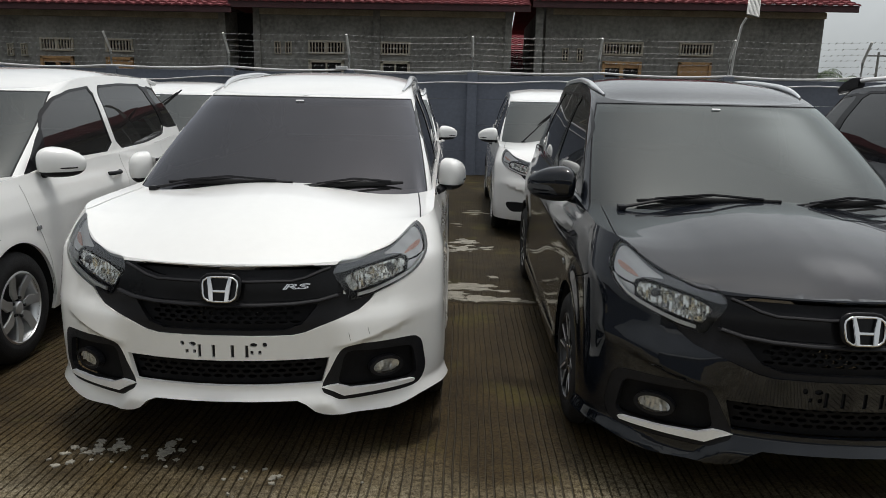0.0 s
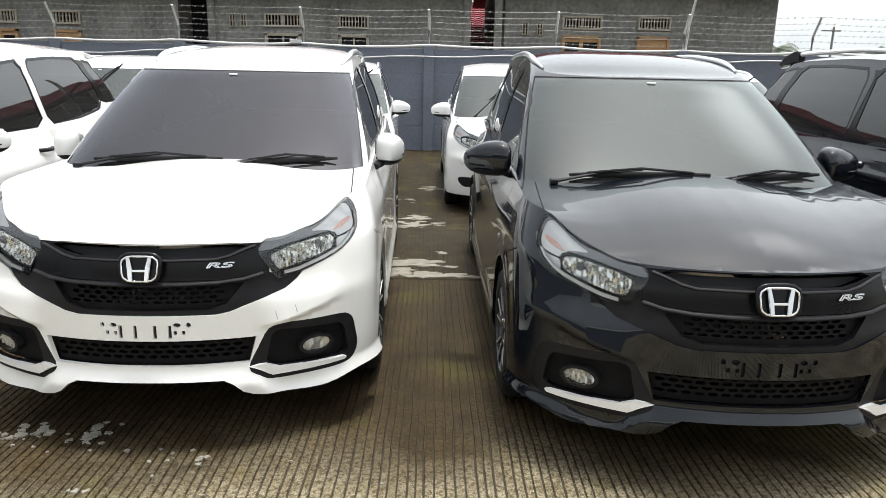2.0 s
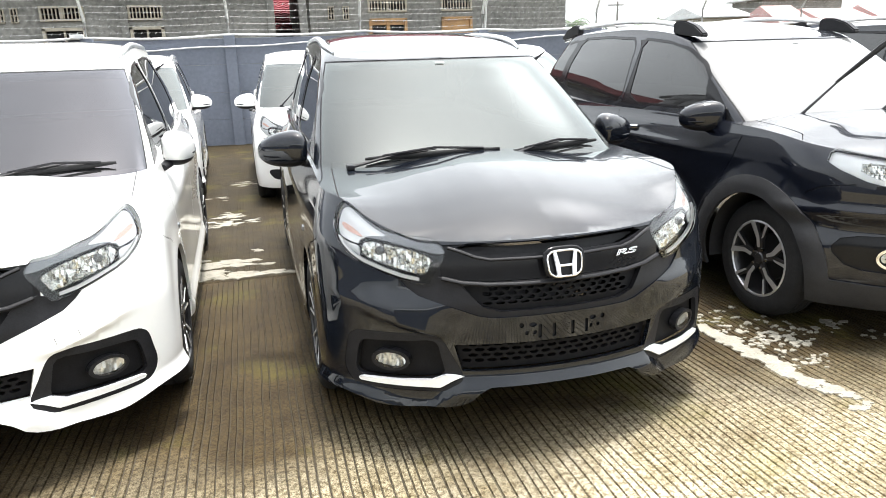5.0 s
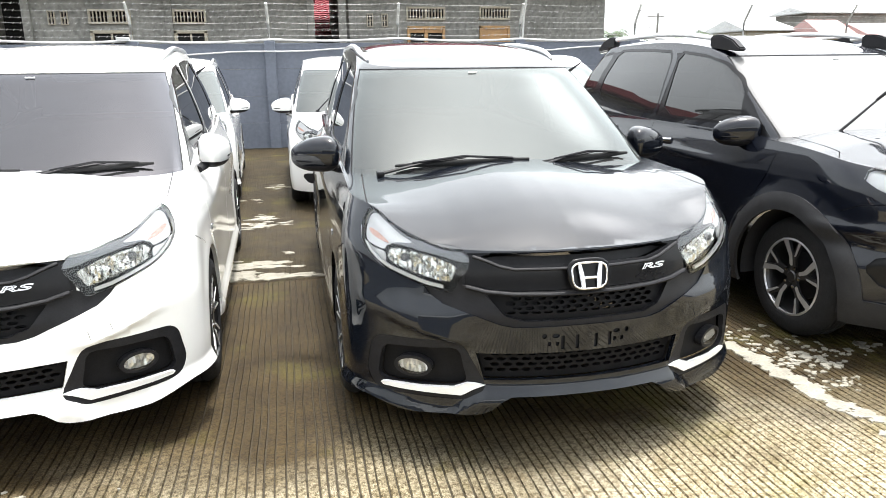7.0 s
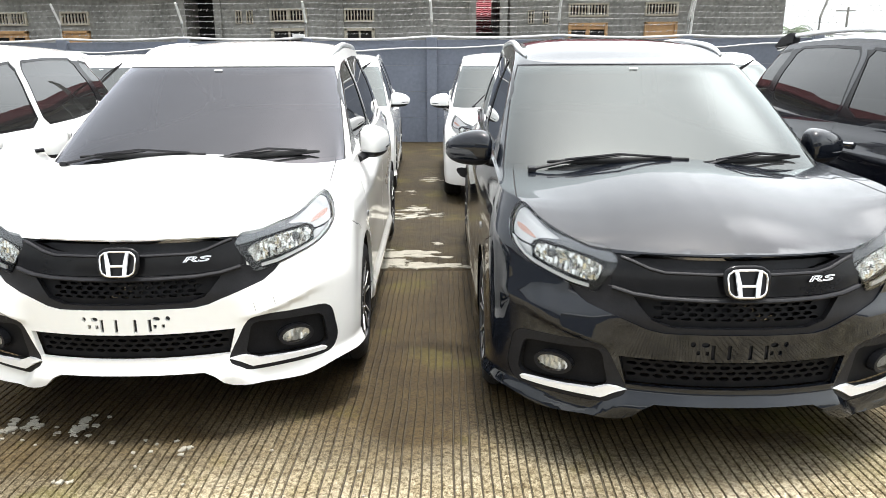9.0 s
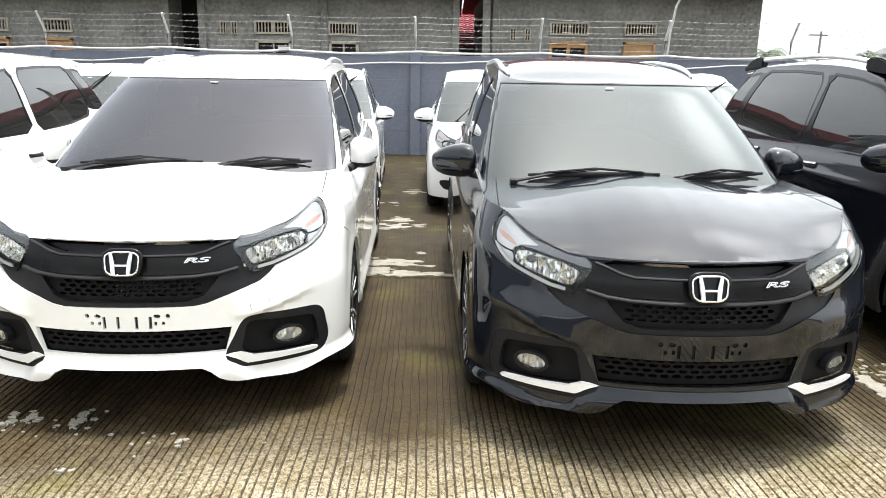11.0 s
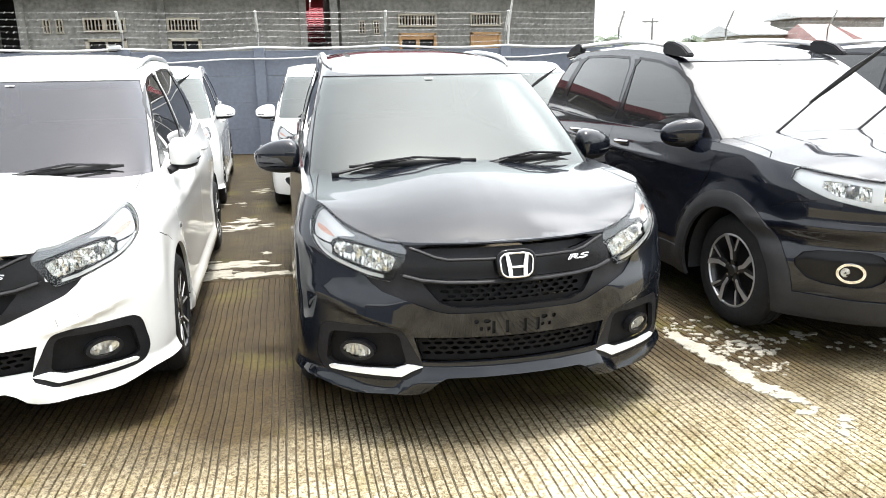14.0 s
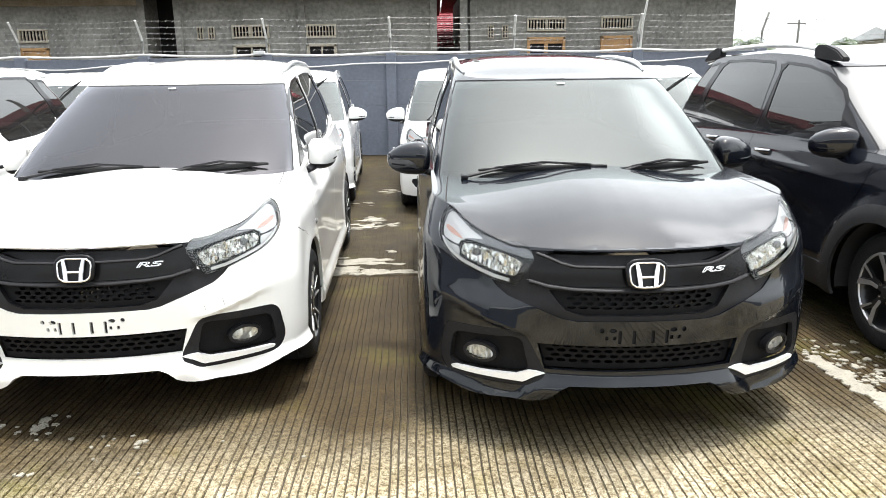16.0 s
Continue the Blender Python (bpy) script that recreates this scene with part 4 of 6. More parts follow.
def facets(a, b):
    """Small tilted mirror cells, as in a lamp's reflector."""
    i = np.floor(a / 0.010)
    j = np.floor(b / 0.026 + 0.5 * (i % 2))
    h = np.sin(i * 12.9898 + j * 78.233) * 43758.5453
    g = np.sin(i * 39.346 + j * 11.135) * 24634.6345
    h, g = h - np.floor(h), g - np.floor(g)
    return 0.016 * (a / 0.010 - i - 0.5) * (h - 0.5) + 0.026 * (b / 0.026 + 0.5 * (i % 2) - j - 0.5) * (g - 0.45) * 1.1


def lamp_unit(ob, c, outline, dark_top, reflectors, amber, strip, deep=0.045, tone=None, frames=(), bulb=None):
    """A headlamp: clear cover over a housing with bright reflectors, an indicator and a light strip."""
    B = c.body
    lamp = thing("headlamp", Matrix(), "", "")
    lamp.parent = ob
    v, t = cut(outline, [], 0.02)
    part("lens", skin(v, t[""], B.at, 0.002, 0.006), LAMP_GLASS, lamp)
    regions = [("frame", f) for f in frames] + [("bright", b) for b in dark_top or ()] + [("reflector", r) for r in reflectors] + [("amber", a) for a in amber] + [("strip", s) for s in strip]
    v, t = cut(outline, regions, 0.014)
    part("housing", skin(v, t[""], B.at, -deep * 0.5, 0.02), tone or PIANO, lamp)
    for r in reflectors:
        v2, t2 = cut(r, [], 0.0030)
        mid = np.mean(np.asarray(r), axis=0)
        wide = np.ptp(np.asarray(r)[:, 0])
        part("reflector", skin(v2, t2[""], B.at, -deep * 0.62, 0.014, lambda a, b: facets(a, b) - 0.006 * np.exp(-(((a - mid[0]) / wide) ** 2 + ((b - mid[1]) / 0.05) ** 2) * 4)), REFLECTOR, lamp)
    for b in dark_top or ():
        v2, t2 = cut(b, [], 0.007)
        part("bright_insert", skin(v2, t2[""], B.at, -deep * 0.4, 0.01, lambda a, b: 0.0012 * np.sin(a * 60 + b * 90)), LAMP_SILVER, lamp)
    if "frame" in t:
        for piece in islands(t["frame"]):
            part("lamp_band", skin(v, piece, B.at, -deep * 0.22, 0.015), LAMP_DARK, lamp)
    if bulb:
        q = B.at(np.array([bulb[0]]), np.array([bulb[1]]))[0]
        k = bulb[2]
        bm = lathe([(0.006 * k, -0.012), (0.015 * k, -0.010), (0.017 * k, 0.0), (0.012 * k, 0.008 * k), (0.001, 0.010 * k)], 24)
        bmesh.ops.transform(bm, matrix=pose(float(q[0]), float(q[1]) + 0.030, float(q[2]), 0, 0, -90), verts=bm.verts)
        part("bulb_shield", bm, LAMP_DARK, lamp)
    if "amber" in t:
        part("indicator", skin(v, t["amber"], B.at, -deep * 0.3, 0.01), AMBER, lamp, "amber indicator lens")
    if "strip" in t:
        part("light_strip", skin(v, t["strip"], B.at, -0.004, 0.01), LAMP_SILVER, lamp, "white light strip")
    return lamp


def fog_lamp(ob, c, x, z, rx, rz, ring=False):
    B = c.body
    for side in (1, -1):
        lamp = thing("fog_lamp", Matrix(), "", "")
        lamp.parent = ob
        s0 = B.of_x(x, z)
        e = [(side * s0 + rx * math.cos(a), z + rz * math.sin(a)) for a in np.linspace(0, 2 * math.pi, 28, endpoint=False)]
        rim = [(side * s0 + rx * 1.25 * math.cos(a), z + rz * 1.35 * math.sin(a)) for a in np.linspace(0, 2 * math.pi, 28, endpoint=False)]
        if ring:
            small = [(side * (s0 + rx * 0.45) + rx * 0.42 * math.cos(a), z + rz * 0.62 * math.sin(a)) for a in np.linspace(0, 2 * math.pi, 20, endpoint=False)]
            v, t = cut(rim, [("dark", e), ("glass", small)], 0.01)
            part("pocket", skin(v, t["dark"], B.at, -0.010), PIANO, lamp)
        else:
            v, t = cut(rim, [("glass", e)], 0.01)
        part("bezel", skin(v, t[""], B.at, 0.004, 0.03), CHROME if ring else PLASTIC, lamp)
        part("lens", skin(v, t["glass"], B.at, 0.003), LAMP_GLASS, lamp)
        v2, t2 = cut(small if ring else e, [], 0.004)
        part("reflector", skin(v2, t2[""], B.at, -0.006, 0, lambda a, b: 0.8 * facets(a, b) - 0.012 * (1 - ((a - side * s0) / rx) ** 2)), FOG_CHROME, lamp)


def hex_holes(x0, x1, z0, z1, w, h):
    out = []
    rows = max(1, int((z1 - z0) / h))
    for j in range(rows):
        z = z0 + (j + 0.5) * (z1 - z0) / rows
        k = int((x1 - x0) / w)
        for i in range(k):
            x = x0 + (i + 0.5 + (0.5 if j % 2 else 0)) * w
            if x + w * 0.45 < x1:
                out.append([(x - 0.42 * w, z), (x - 0.24 * w, z - 0.38 * h), (x + 0.24 * w, z - 0.38 * h), (x + 0.42 * w, z), (x + 0.24 * w, z + 0.38 * h), (x - 0.24 * w, z + 0.38 * h)])
    return out


def mpv_face(ob, c, paint, on_nose, on_side):
    """The nose of the people carrier: black grille between swept-back lamps, fog lamp bezels, badge."""
    sport = c.sport
    hl = soft([(0.408, 0.783), (0.440, 0.828), (0.512, 0.840), (0.59, 0.857), (0.634, 0.877), (0.673, 0.911), (0.700, 0.937), (0.716, 0.943), (0.741, 0.923), (0.762, 0.878), (0.767, 0.836), (0.753, 0.799), (0.721, 0.763), (0.684, 0.738), (0.622, 0.711), (0.558, 0.687), (0.505, 0.675), (0.475, 0.676), (0.445, 0.721)])
    refl = soft([(0.458, 0.761), (0.508, 0.787), (0.573, 0.808), (0.628, 0.820), (0.672, 0.825), (0.691, 0.809), (0.697, 0.784), (0.684, 0.765), (0.649, 0.749), (0.602, 0.733), (0.554, 0.719), (0.506, 0.707), (0.484, 0.710), (0.468, 0.736)])
    amber = soft([(0.682, 0.837), (0.706, 0.861), (0.735, 0.877), (0.744, 0.871), (0.733, 0.855), (0.706, 0.842)])
    bright = soft([(0.600, 0.842), (0.645, 0.872), (0.685, 0.908), (0.711, 0.929), (0.735, 0.916), (0.754, 0.876), (0.757, 0.838), (0.738, 0.825), (0.704, 0.814), (0.690, 0.829), (0.650, 0.838)])
    corner = soft([(0.704, 0.803), (0.735, 0.813), (0.757, 0.829), (0.752, 0.809), (0.728, 0.775), (0.704, 0.766)])
    dark = soft([(0.412, 0.784), (0.442, 0.824), (0.512, 0.836), (0.59, 0.853), (0.634, 0.873), (0.673, 0.906), (0.700, 0.932), (0.714, 0.937), (0.735, 0.920), (0.750, 0.883), (0.72, 0.850), (0.680, 0.835), (0.627, 0.829), (0.572, 0.817), (0.500, 0.799), (0.455, 0.785)])
    strip = [(0.505, 0.686), (0.560, 0.696), (0.622, 0.718), (0.684, 0.744), (0.719, 0.767), (0.748, 0.801), (0.760, 0.833), (0.752, 0.830), (0.741, 0.805), (0.714, 0.775), (0.680, 0.755), (0.618, 0.729), (0.560, 0.709), (0.505, 0.698)]
    grille = [(-0.45, 0.799), (-0.44, 0.811), (-0.30, 0.813), (0, 0.814), (0.30, 0.813), (0.44, 0.811), (0.45, 0.799), (0.45, 0.699), (0.51, 0.684), (0.57, 0.690), (0.55, 0.665), (0.511, 0.634), (0.41, 0.597), (0.311, 0.559), (0.26, 0.550), (0, 0.552)]
    grille = grille + [(-a, b) for a, b in grille[:8:-1]][1:]
    B = c.body
    G = [(B.of_x(x, z), z) for x, z in grille]
    bar = [(-0.43, 0.706), (-0.36, 0.690), (-0.27, 0.683), (0.27, 0.683), (0.36, 0.690), (0.43, 0.706), (0.43, 0.804), (0.38, 0.796), (0.31, 0.770), (0.26, 0.757), (-0.26, 0.757), (-0.31, 0.770), (-0.38, 0.796), (-0.43, 0.804)]
    low = [(-0.43, 0.688), (-0.36, 0.671), (-0.27, 0.665), (0.27, 0.665), (0.36, 0.671), (0.43, 0.688), (0.44, 0.702), (0.36, 0.687), (0.27, 0.680), (-0.27, 0.680), (-0.36, 0.687), (-0.44, 0.702)]
    mesh_in = [(-0.36, 0.667), (0.36, 0.667), (0.30, 0.593), (0.235, 0.570), (-0.235, 0.570), (-0.30, 0.593)]
    mouth = [(-0.40, 0.452), (0.40, 0.452), (0.372, 0.347), (-0.372, 0.347)]
    holes = hex_holes(-0.38, 0.38, 0.366, 0.450, 0.046, 0.018)
    bezel = soft([(0.368, 0.324), (0.405, 0.407), (0.445, 0.478), (0.496, 0.494), (0.60, 0.493), (0.708, 0.493), (0.739, 0.482), (0.756, 0.456), (0.765, 0.401), (0.771, 0.357), (0.768, 0.321), (0.752, 0.287), (0.72, 0.271), (0.656, 0.264), (0.55, 0.262), (0.451, 0.264), (0.405, 0.289)], 3)
    inner = soft([(0.437, 0.334), (0.445, 0.399), (0.468, 0.463), (0.56, 0.461), (0.680, 0.456), (0.712, 0.448), (0.725, 0.420), (0.734, 0.356), (0.732, 0.324), (0.70, 0.308), (0.60, 0.310), (0.495, 0.314)], 3)
    chrome = [(0.366, 0.329), (0.400, 0.335), (0.430, 0.336), (0.478, 0.315), (0.575, 0.310), (0.66, 0.308), (0.709, 0.307), (0.723, 0.301), (0.716, 0.291), (0.66, 0.288), (0.56, 0.286), (0.450, 0.285), (0.404, 0.310)]
    plain = [(0.50, 0.40), (0.70, 0.40), (0.72, 0.36), (0.66, 0.29), (0.54, 0.30), (0.50, 0.34)]
    xs = np.linspace(0.41, 0.80, 24)
    edge = [(float(x), float(ledge(x)) + 0.002) for x in xs] + [(float(x), float(ledge(x)) - 0.024) for x in xs[::-1]]
    regions = [("", on_nose(edge, 1)), ("", on_nose(edge, -1))] if sport else []
    regions += [("grille", G), ("grille_mesh", [(B.of_x(x, z), z) for x, z in mesh_in]), ("grille_bar", [(B.of_x(x, z), z) for x, z in low]), ("grille_panel", [(B.of_x(x, z), z) for x, z in bar]), ("top_slot", [(B.of_x(x, z), z) for x, z in [(-0.372, 0.803), (-0.31, 0.782), (-0.26, 0.771), (0.26, 0.771), (0.31, 0.782), (0.372, 0.803), (0.33, 0.815), (-0.33, 0.815)]])]
    regions += [("grille_cell", on_nose(h, 1)) for h in hex_holes(-0.30, 0.30, 0.595, 0.664, 0.046, 0.017)]
    if sport:
        regions.append(("mouth", on_nose(mouth, 1)))
        regions += [("mouth_hole", on_nose(h, 1)) for h in holes]
    else:
        regions.append(("mouth", on_nose([(-0.5, 0.34), (0.5, 0.34), (0.46, 0.25), (-0.46, 0.25)], 1)))
    c.face = [("grille", "grille_surround", PLASTIC, -0.008), ("grille_mesh", "grille_mesh", MESH, -0.030), ("grille_cell", "grille_backing", CABIN, -0.06), ("top_slot", "grille_slot", CABIN, -0.05), ("grille_bar", "grille_bar", PLASTIC, 0.010), ("grille_panel", "grille_panel", PIANO, 0.004), ("mouth", "lower_grille", MESH, -0.03),
              ("mouth_hole", "radiator", CABIN, -0.075), ("bezel", "fog_bezel", PLASTIC, -0.002), ("bezel_in", "fog_recess", MESH, -0.030), ("slot", "plate_slot", CABIN, -0.012), ("bumper_gap", "bumper_gap", CABIN, -0.008), ("lamp", "lamp_bucket", CABIN, -0.06)]
    for side in (1, -1):
        H = on_nose(hl, side)
        regions.append(("lamp", H))
        lamp_unit(ob, c, H, [on_nose(bright, side), on_nose(corner, side)], [on_nose(refl, side)], [on_nose(amber, side)], [on_nose(strip, side)], frames=[on_nose(dark, side)], bulb=(side * B.of_x(0.622, 0.782), 0.782, 1.0))
        regions.append(("bumper_gap", on_side(ribbon([(0.50, 0.795), (0.60, 0.76), (0.70, 0.735), (0.76, 0.70)], 0.005), side)))
        if sport:
            regions += [("bezel", on_nose(bezel, side)), ("bezel_in", on_nose(inner, side))]
            v, t = cut(on_nose(chrome, side), [], 0.012)
            part("fog_trim", skin(v, t[""], c.body.at, 0.012, 0.016), SATIN, ob, "bright silver strip under the fog lamp")
        else:
            regions.append(("bezel", on_nose(round_poly(plain, 0.2, 1), side)))
        # clips and slots of the bare number plate mount
    if sport:
        for k in range(2):
            for sd in (1, -1):
                x = 0.03 + 0.055 * k
                regions.append(("slot", on_nose([(x, 0.463), (x + 0.013, 0.463), (x + 0.013, 0.515), (x, 0.515)], sd)))
        for x in (0.105, 0.135):
            for sd in (1, -1):
                regions.append(("slot", on_nose([(x, 0.478), (x + 0.012, 0.478), (x + 0.012, 0.493), (x, 0.493)], sd)))
        for sd in (1, -1):
            regions.append(("slot", on_nose([(0.118 + 0.016 * math.cos(a) * 0.9, 0.516 + 0.009 * math.sin(a)) for a in np.linspace(0, 6.28, 10, endpoint=False)], sd)))
            regions.append(("slot", on_nose([(0.160 + 0.009 * math.cos(a), 0.516 + 0.010 * math.sin(a)) for a in np.linspace(0, 6.28, 10, endpoint=False)], sd)))
        fog_lamp(ob, c, 0.618, 0.382, 0.060, 0.031)
        q = B.at(np.array([B.of_x(0.270, 0.738)]), np.array([0.738]))[0]
        at_rs = Matrix.Translation((0.270, float(q[1]) - 0.009, 0.738)) @ pose(0, 0, 0, 76, 0, 13) @ Matrix.Diagonal((3.3, 1, 1, 1))
        letters("RS", 0.028, CHROME, ob, at_rs, edge=0.0008)
        letters("RS", 0.028, PIANO, ob, at_rs @ Matrix.Translation((0, 0, 0.0012)), edge=-0.0009)
        hook = [(0.475, 0.517), (0.545, 0.537), (0.540, 0.566), (0.470, 0.549)]
        for a, b in ((hook[1], hook[2]), (hook[3], hook[0])):
            regions.append(("bumper_gap", on_nose(ribbon([a, ((a[0] + b[0]) / 2, (a[1] + b[1]) / 2), b], 0.0016), 1)))
    # raised edges of the grille bars, which catch the sky
    for row, r, mt in (([(-0.43, 0.698), (-0.36, 0.681), (-0.27, 0.673), (-0.14, 0.670), (0, 0.669), (0.14, 0.670), (0.27, 0.673), (0.36, 0.681), (0.43, 0.698)], 0.011, PLASTIC),
                       ([(-0.40, 0.803), (-0.365, 0.792), (-0.31, 0.770), (-0.26, 0.759), (-0.1, 0.758), (0.1, 0.758), (0.26, 0.759), (0.31, 0.770), (0.365, 0.792), (0.40, 0.803)], 0.008, PLASTIC)):
        pts = []
        for x, z in row:
            q = B.at(np.array([B.of_x(x, z)]), np.array([z]))[0]
            pts.append((float(q[0]), float(q[1]) - 0.008, float(q[2])))
        part("grille_edge", tube(pts, r, 8, 0.8), mt, ob)
    emblem(ob, 0.030, 0.738, -14)
    return regions


def suv_face(ob, c, paint, on_nose, on_side):
    """The nose of the tall crossover: bright grille bar, long lamps with round lenses, ringed fog lamps, black cladding."""
    B = c.body
    hl = [(0.36, 0.84), (0.38, 0.905), (0.50, 0.922), (0.60, 0.938), (0.69, 0.958), (0.745, 0.978), (0.768, 0.962), (0.79, 0.92), (0.772, 0.885), (0.71, 0.835), (0.566, 0.792), (0.42, 0.782)]
    refl = [[(0.39, 0.83), (0.42, 0.885), (0.52, 0.90), (0.535, 0.825)], [(0.575, 0.825), (0.565, 0.90), (0.66, 0.925), (0.71, 0.925), (0.725, 0.885), (0.68, 0.848)]]
    amber = [(0.70, 0.935), (0.74, 0.962), (0.758, 0.955), (0.752, 0.925)]
    strip = [(0.42, 0.784), (0.566, 0.794), (0.71, 0.838), (0.772, 0.888), (0.768, 0.902), (0.70, 0.856), (0.566, 0.812), (0.42, 0.802)]
    grille = [(-0.36, 0.87), (0.36, 0.87), (0.40, 0.78), (0.33, 0.66), (-0.33, 0.66), (-0.40, 0.78)]
    mouth = [(-0.5, 0.52), (0.5, 0.52), (0.42, 0.36), (-0.42, 0.36)]
    fog = [(0.50, 0.56), (0.58, 0.585), (0.76, 0.57), (0.79, 0.50), (0.74, 0.41), (0.56, 0.40), (0.49, 0.45)]
    skirt = [(-0.8, 0.345), (-0.6, 0.335), (0.6, 0.335), (0.8, 0.345), (0.84, 0.1), (-0.84, 0.1)]
    c.face = [("grille", "grille", PIANO, -0.012), ("grille_bar", "grille_bar", CHROME, 0.012), ("mouth", "lower_grille", MESH, -0.03), ("bezel", "fog_recess", PIANO, -0.018),
              ("clad", "cladding", CLADDING, 0.012), ("bumper_gap", "bumper_gap", CABIN, -0.008), ("lamp", "lamp_bucket", CABIN, -0.06), ("under", "skid_trim", SATIN, 0.01)]
    regions = [("clad", [(B.of_x(x, z), z) for x, z in fine(skirt, 0.1)])]
    for side in (1, -1):
        for wy in (c.hub_y, c.rear_y):
            o = [(wy + (c.arch + 0.095) * math.cos(a), c.hub_z + (c.arch + 0.095) * math.sin(a)) for a in np.linspace(-0.6, math.pi + 0.6, 40)]
            regions.append(("clad", on_side(o, side)))
        regions.append(("clad", on_side([(1.1, 0.10), (3.3, 0.10), (3.3, 0.375), (1.1, 0.375)], side)))
        regions.append(("clad", on_side([(3.8, 0.10), (4.4, 0.10), (4.4, 0.40), (3.8, 0.40)], side)))
        for wy in (c.hub_y, c.rear_y):
            ring = [(wy + c.arch * math.cos(a), c.hub_z + c.arch * math.sin(a)) for a in np.linspace(-0.45, math.pi + 0.45, 40)]
            regions.append(("arch", on_side([(ring[0][0], 0.02), *ring, (ring[-1][0], 0.02)], side)))
        H = on_nose(hl, side)
        regions += [("bezel", on_nose(round_poly(fog, 0.2, 1), side)), ("lamp", H), ("bumper_gap", on_side(ribbon([(0.36, 0.82), (0.48, 0.80), (0.56, 0.76)], 0.005), side))]
        lamp_unit(ob, c, H, None, [on_nose(r, side) for r in refl], [], [on_nose(strip, side)], tone=LAMP_SILVER, bulb=(side * B.of_x(0.62, 0.872), 0.872, 2.0))
    regions += [("grille", on_nose(grille, 1)), ("grille_bar", on_nose([(-0.37, 0.80), (0.37, 0.80), (0.38, 0.85), (-0.38, 0.85)], 1)), ("mouth", on_nose(mouth, 1))]
    fog_lamp(ob, c, 0.62, 0.475, 0.052, 0.038, True)
    emblem(ob, -0.012, 0.80, 8)
    return regions


# ---- the yard ----
def ground_material():
    """Tan concrete, stained brown by moisture and painted shade on the back slab and in blots, greenish in places."""
    m = material("yard_concrete", (0.3, 0.3, 0.3), 0.85, bump=0.9, bump_scale=110, spec=0.2)
    n, l = m.node_tree.nodes, m.node_tree.links
    b = n["Principled BSDF"]
    tc = n.new("ShaderNodeTexCoord")

    def noise_at(scale, detail, rough=0.6):
        t = n.new("ShaderNodeTexNoise")
        t.inputs["Scale"].default_value, t.inputs["Detail"].default_value, t.inputs["Roughness"].default_value = scale, detail, rough
        l.new(tc.outputs["Object"], t.inputs["Vector"])
        return t.outputs["Fac"]

    def ramp(src, *stops):
        r = n.new("ShaderNodeValToRGB")
        while len(r.color_ramp.elements) < len(stops):
            r.color_ramp.elements.new(0.5)
        for e, (p, c) in zip(r.color_ramp.elements, stops):
            e.position, e.color = p, (*c, 1)
        l.new(src, r.inputs[0])
        return r.outputs[0]

    def mix(fac, a, c, how="MIX"):
        x = n.new("ShaderNodeMix")
        x.data_type, x.blend_type = "RGBA", how
        for v, i in ((fac, 0), (a, 6), (c, 7)):
            if isinstance(v, float):
                x.inputs[i].default_value = v
            elif isinstance(v, tuple):
                x.inputs[i].default_value = (*v, 1)
            else:
                l.new(v, x.inputs[i])
        return x.outputs[2]

    def calc(op, a, c, d=None):
        x = n.new("ShaderNodeMath")
        x.operation = op
        for i, v in enumerate((a, c, d)):
            if v is None:
                continue
            if isinstance(v, (int, float)):
                x.inputs[i].default_value = v
            else:
                l.new(v, x.inputs[i])
        return x.outputs[0]
    sep = n.new("ShaderNodeSeparateXYZ")
    l.new(tc.outputs["Object"], sep.inputs[0])
    dry = ramp(noise_at(2.2, 8), (0.32, (0.21, 0.18, 0.12)), (0.5, (0.39, 0.35, 0.255)), (0.66, (0.57, 0.53, 0.43)))
    grain = ramp(noise_at(260, 2), (0.40, (0.55, 0.52, 0.46)), (0.60, (1.2, 1.2, 1.2)))
    speck = ramp(noise_at(52, 6, 0.85), (0.42, (0.30, 0.26, 0.19)), (0.56, (1.2, 1.2, 1.2)))
    blot = ramp(noise_at(9, 6, 0.75), (0.36, (0.7, 0.66, 0.58)), (0.56, (1.1, 1.1, 1.1)))
    dry = mix(1.0, mix(1.0, mix(1.0, dry, grain, "MULTIPLY"), speck, "MULTIPLY"), blot, "MULTIPLY")
    wet_shade = ramp(noise_at(3.5, 6), (0.3, (0.017, 0.0115, 0.0045)), (0.7, (0.052, 0.038, 0.016)))
    # the back slab is muddy; on the front slab moisture and painted shade deepen towards the joint
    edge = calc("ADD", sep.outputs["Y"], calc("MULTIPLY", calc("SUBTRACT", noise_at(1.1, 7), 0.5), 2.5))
    damp_shade = n.new("ShaderNodeMapRange")
    damp_shade.interpolation_type = "SMOOTHSTEP"
    damp_shade.inputs["From Min"].default_value, damp_shade.inputs["From Max"].default_value = 1.8, 2.8
    l.new(edge, damp_shade.inputs["Value"])
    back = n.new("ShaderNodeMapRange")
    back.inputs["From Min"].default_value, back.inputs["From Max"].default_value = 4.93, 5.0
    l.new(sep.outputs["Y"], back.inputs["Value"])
    wet_shade = mix(back.outputs[0], mix(1.0, wet_shade, (1.35, 1.28, 1.2), "MULTIPLY"), wet_shade)
    col = mix(damp_shade.outputs[0], dry, mix(0.9, wet_shade, speck, "MULTIPLY"))
    moss = ramp(noise_at(1.7, 4), (0.57, (0, 0, 0)), (0.68, (1, 1, 1)))
    col = mix(calc("MULTIPLY", moss, 0.3), col, (0.13, 0.125, 0.02))
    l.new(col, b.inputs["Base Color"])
    rough = n.new("ShaderNodeMapRange")
    rough.inputs["To Min"].default_value, rough.inputs["To Max"].default_value = 0.9, 0.7
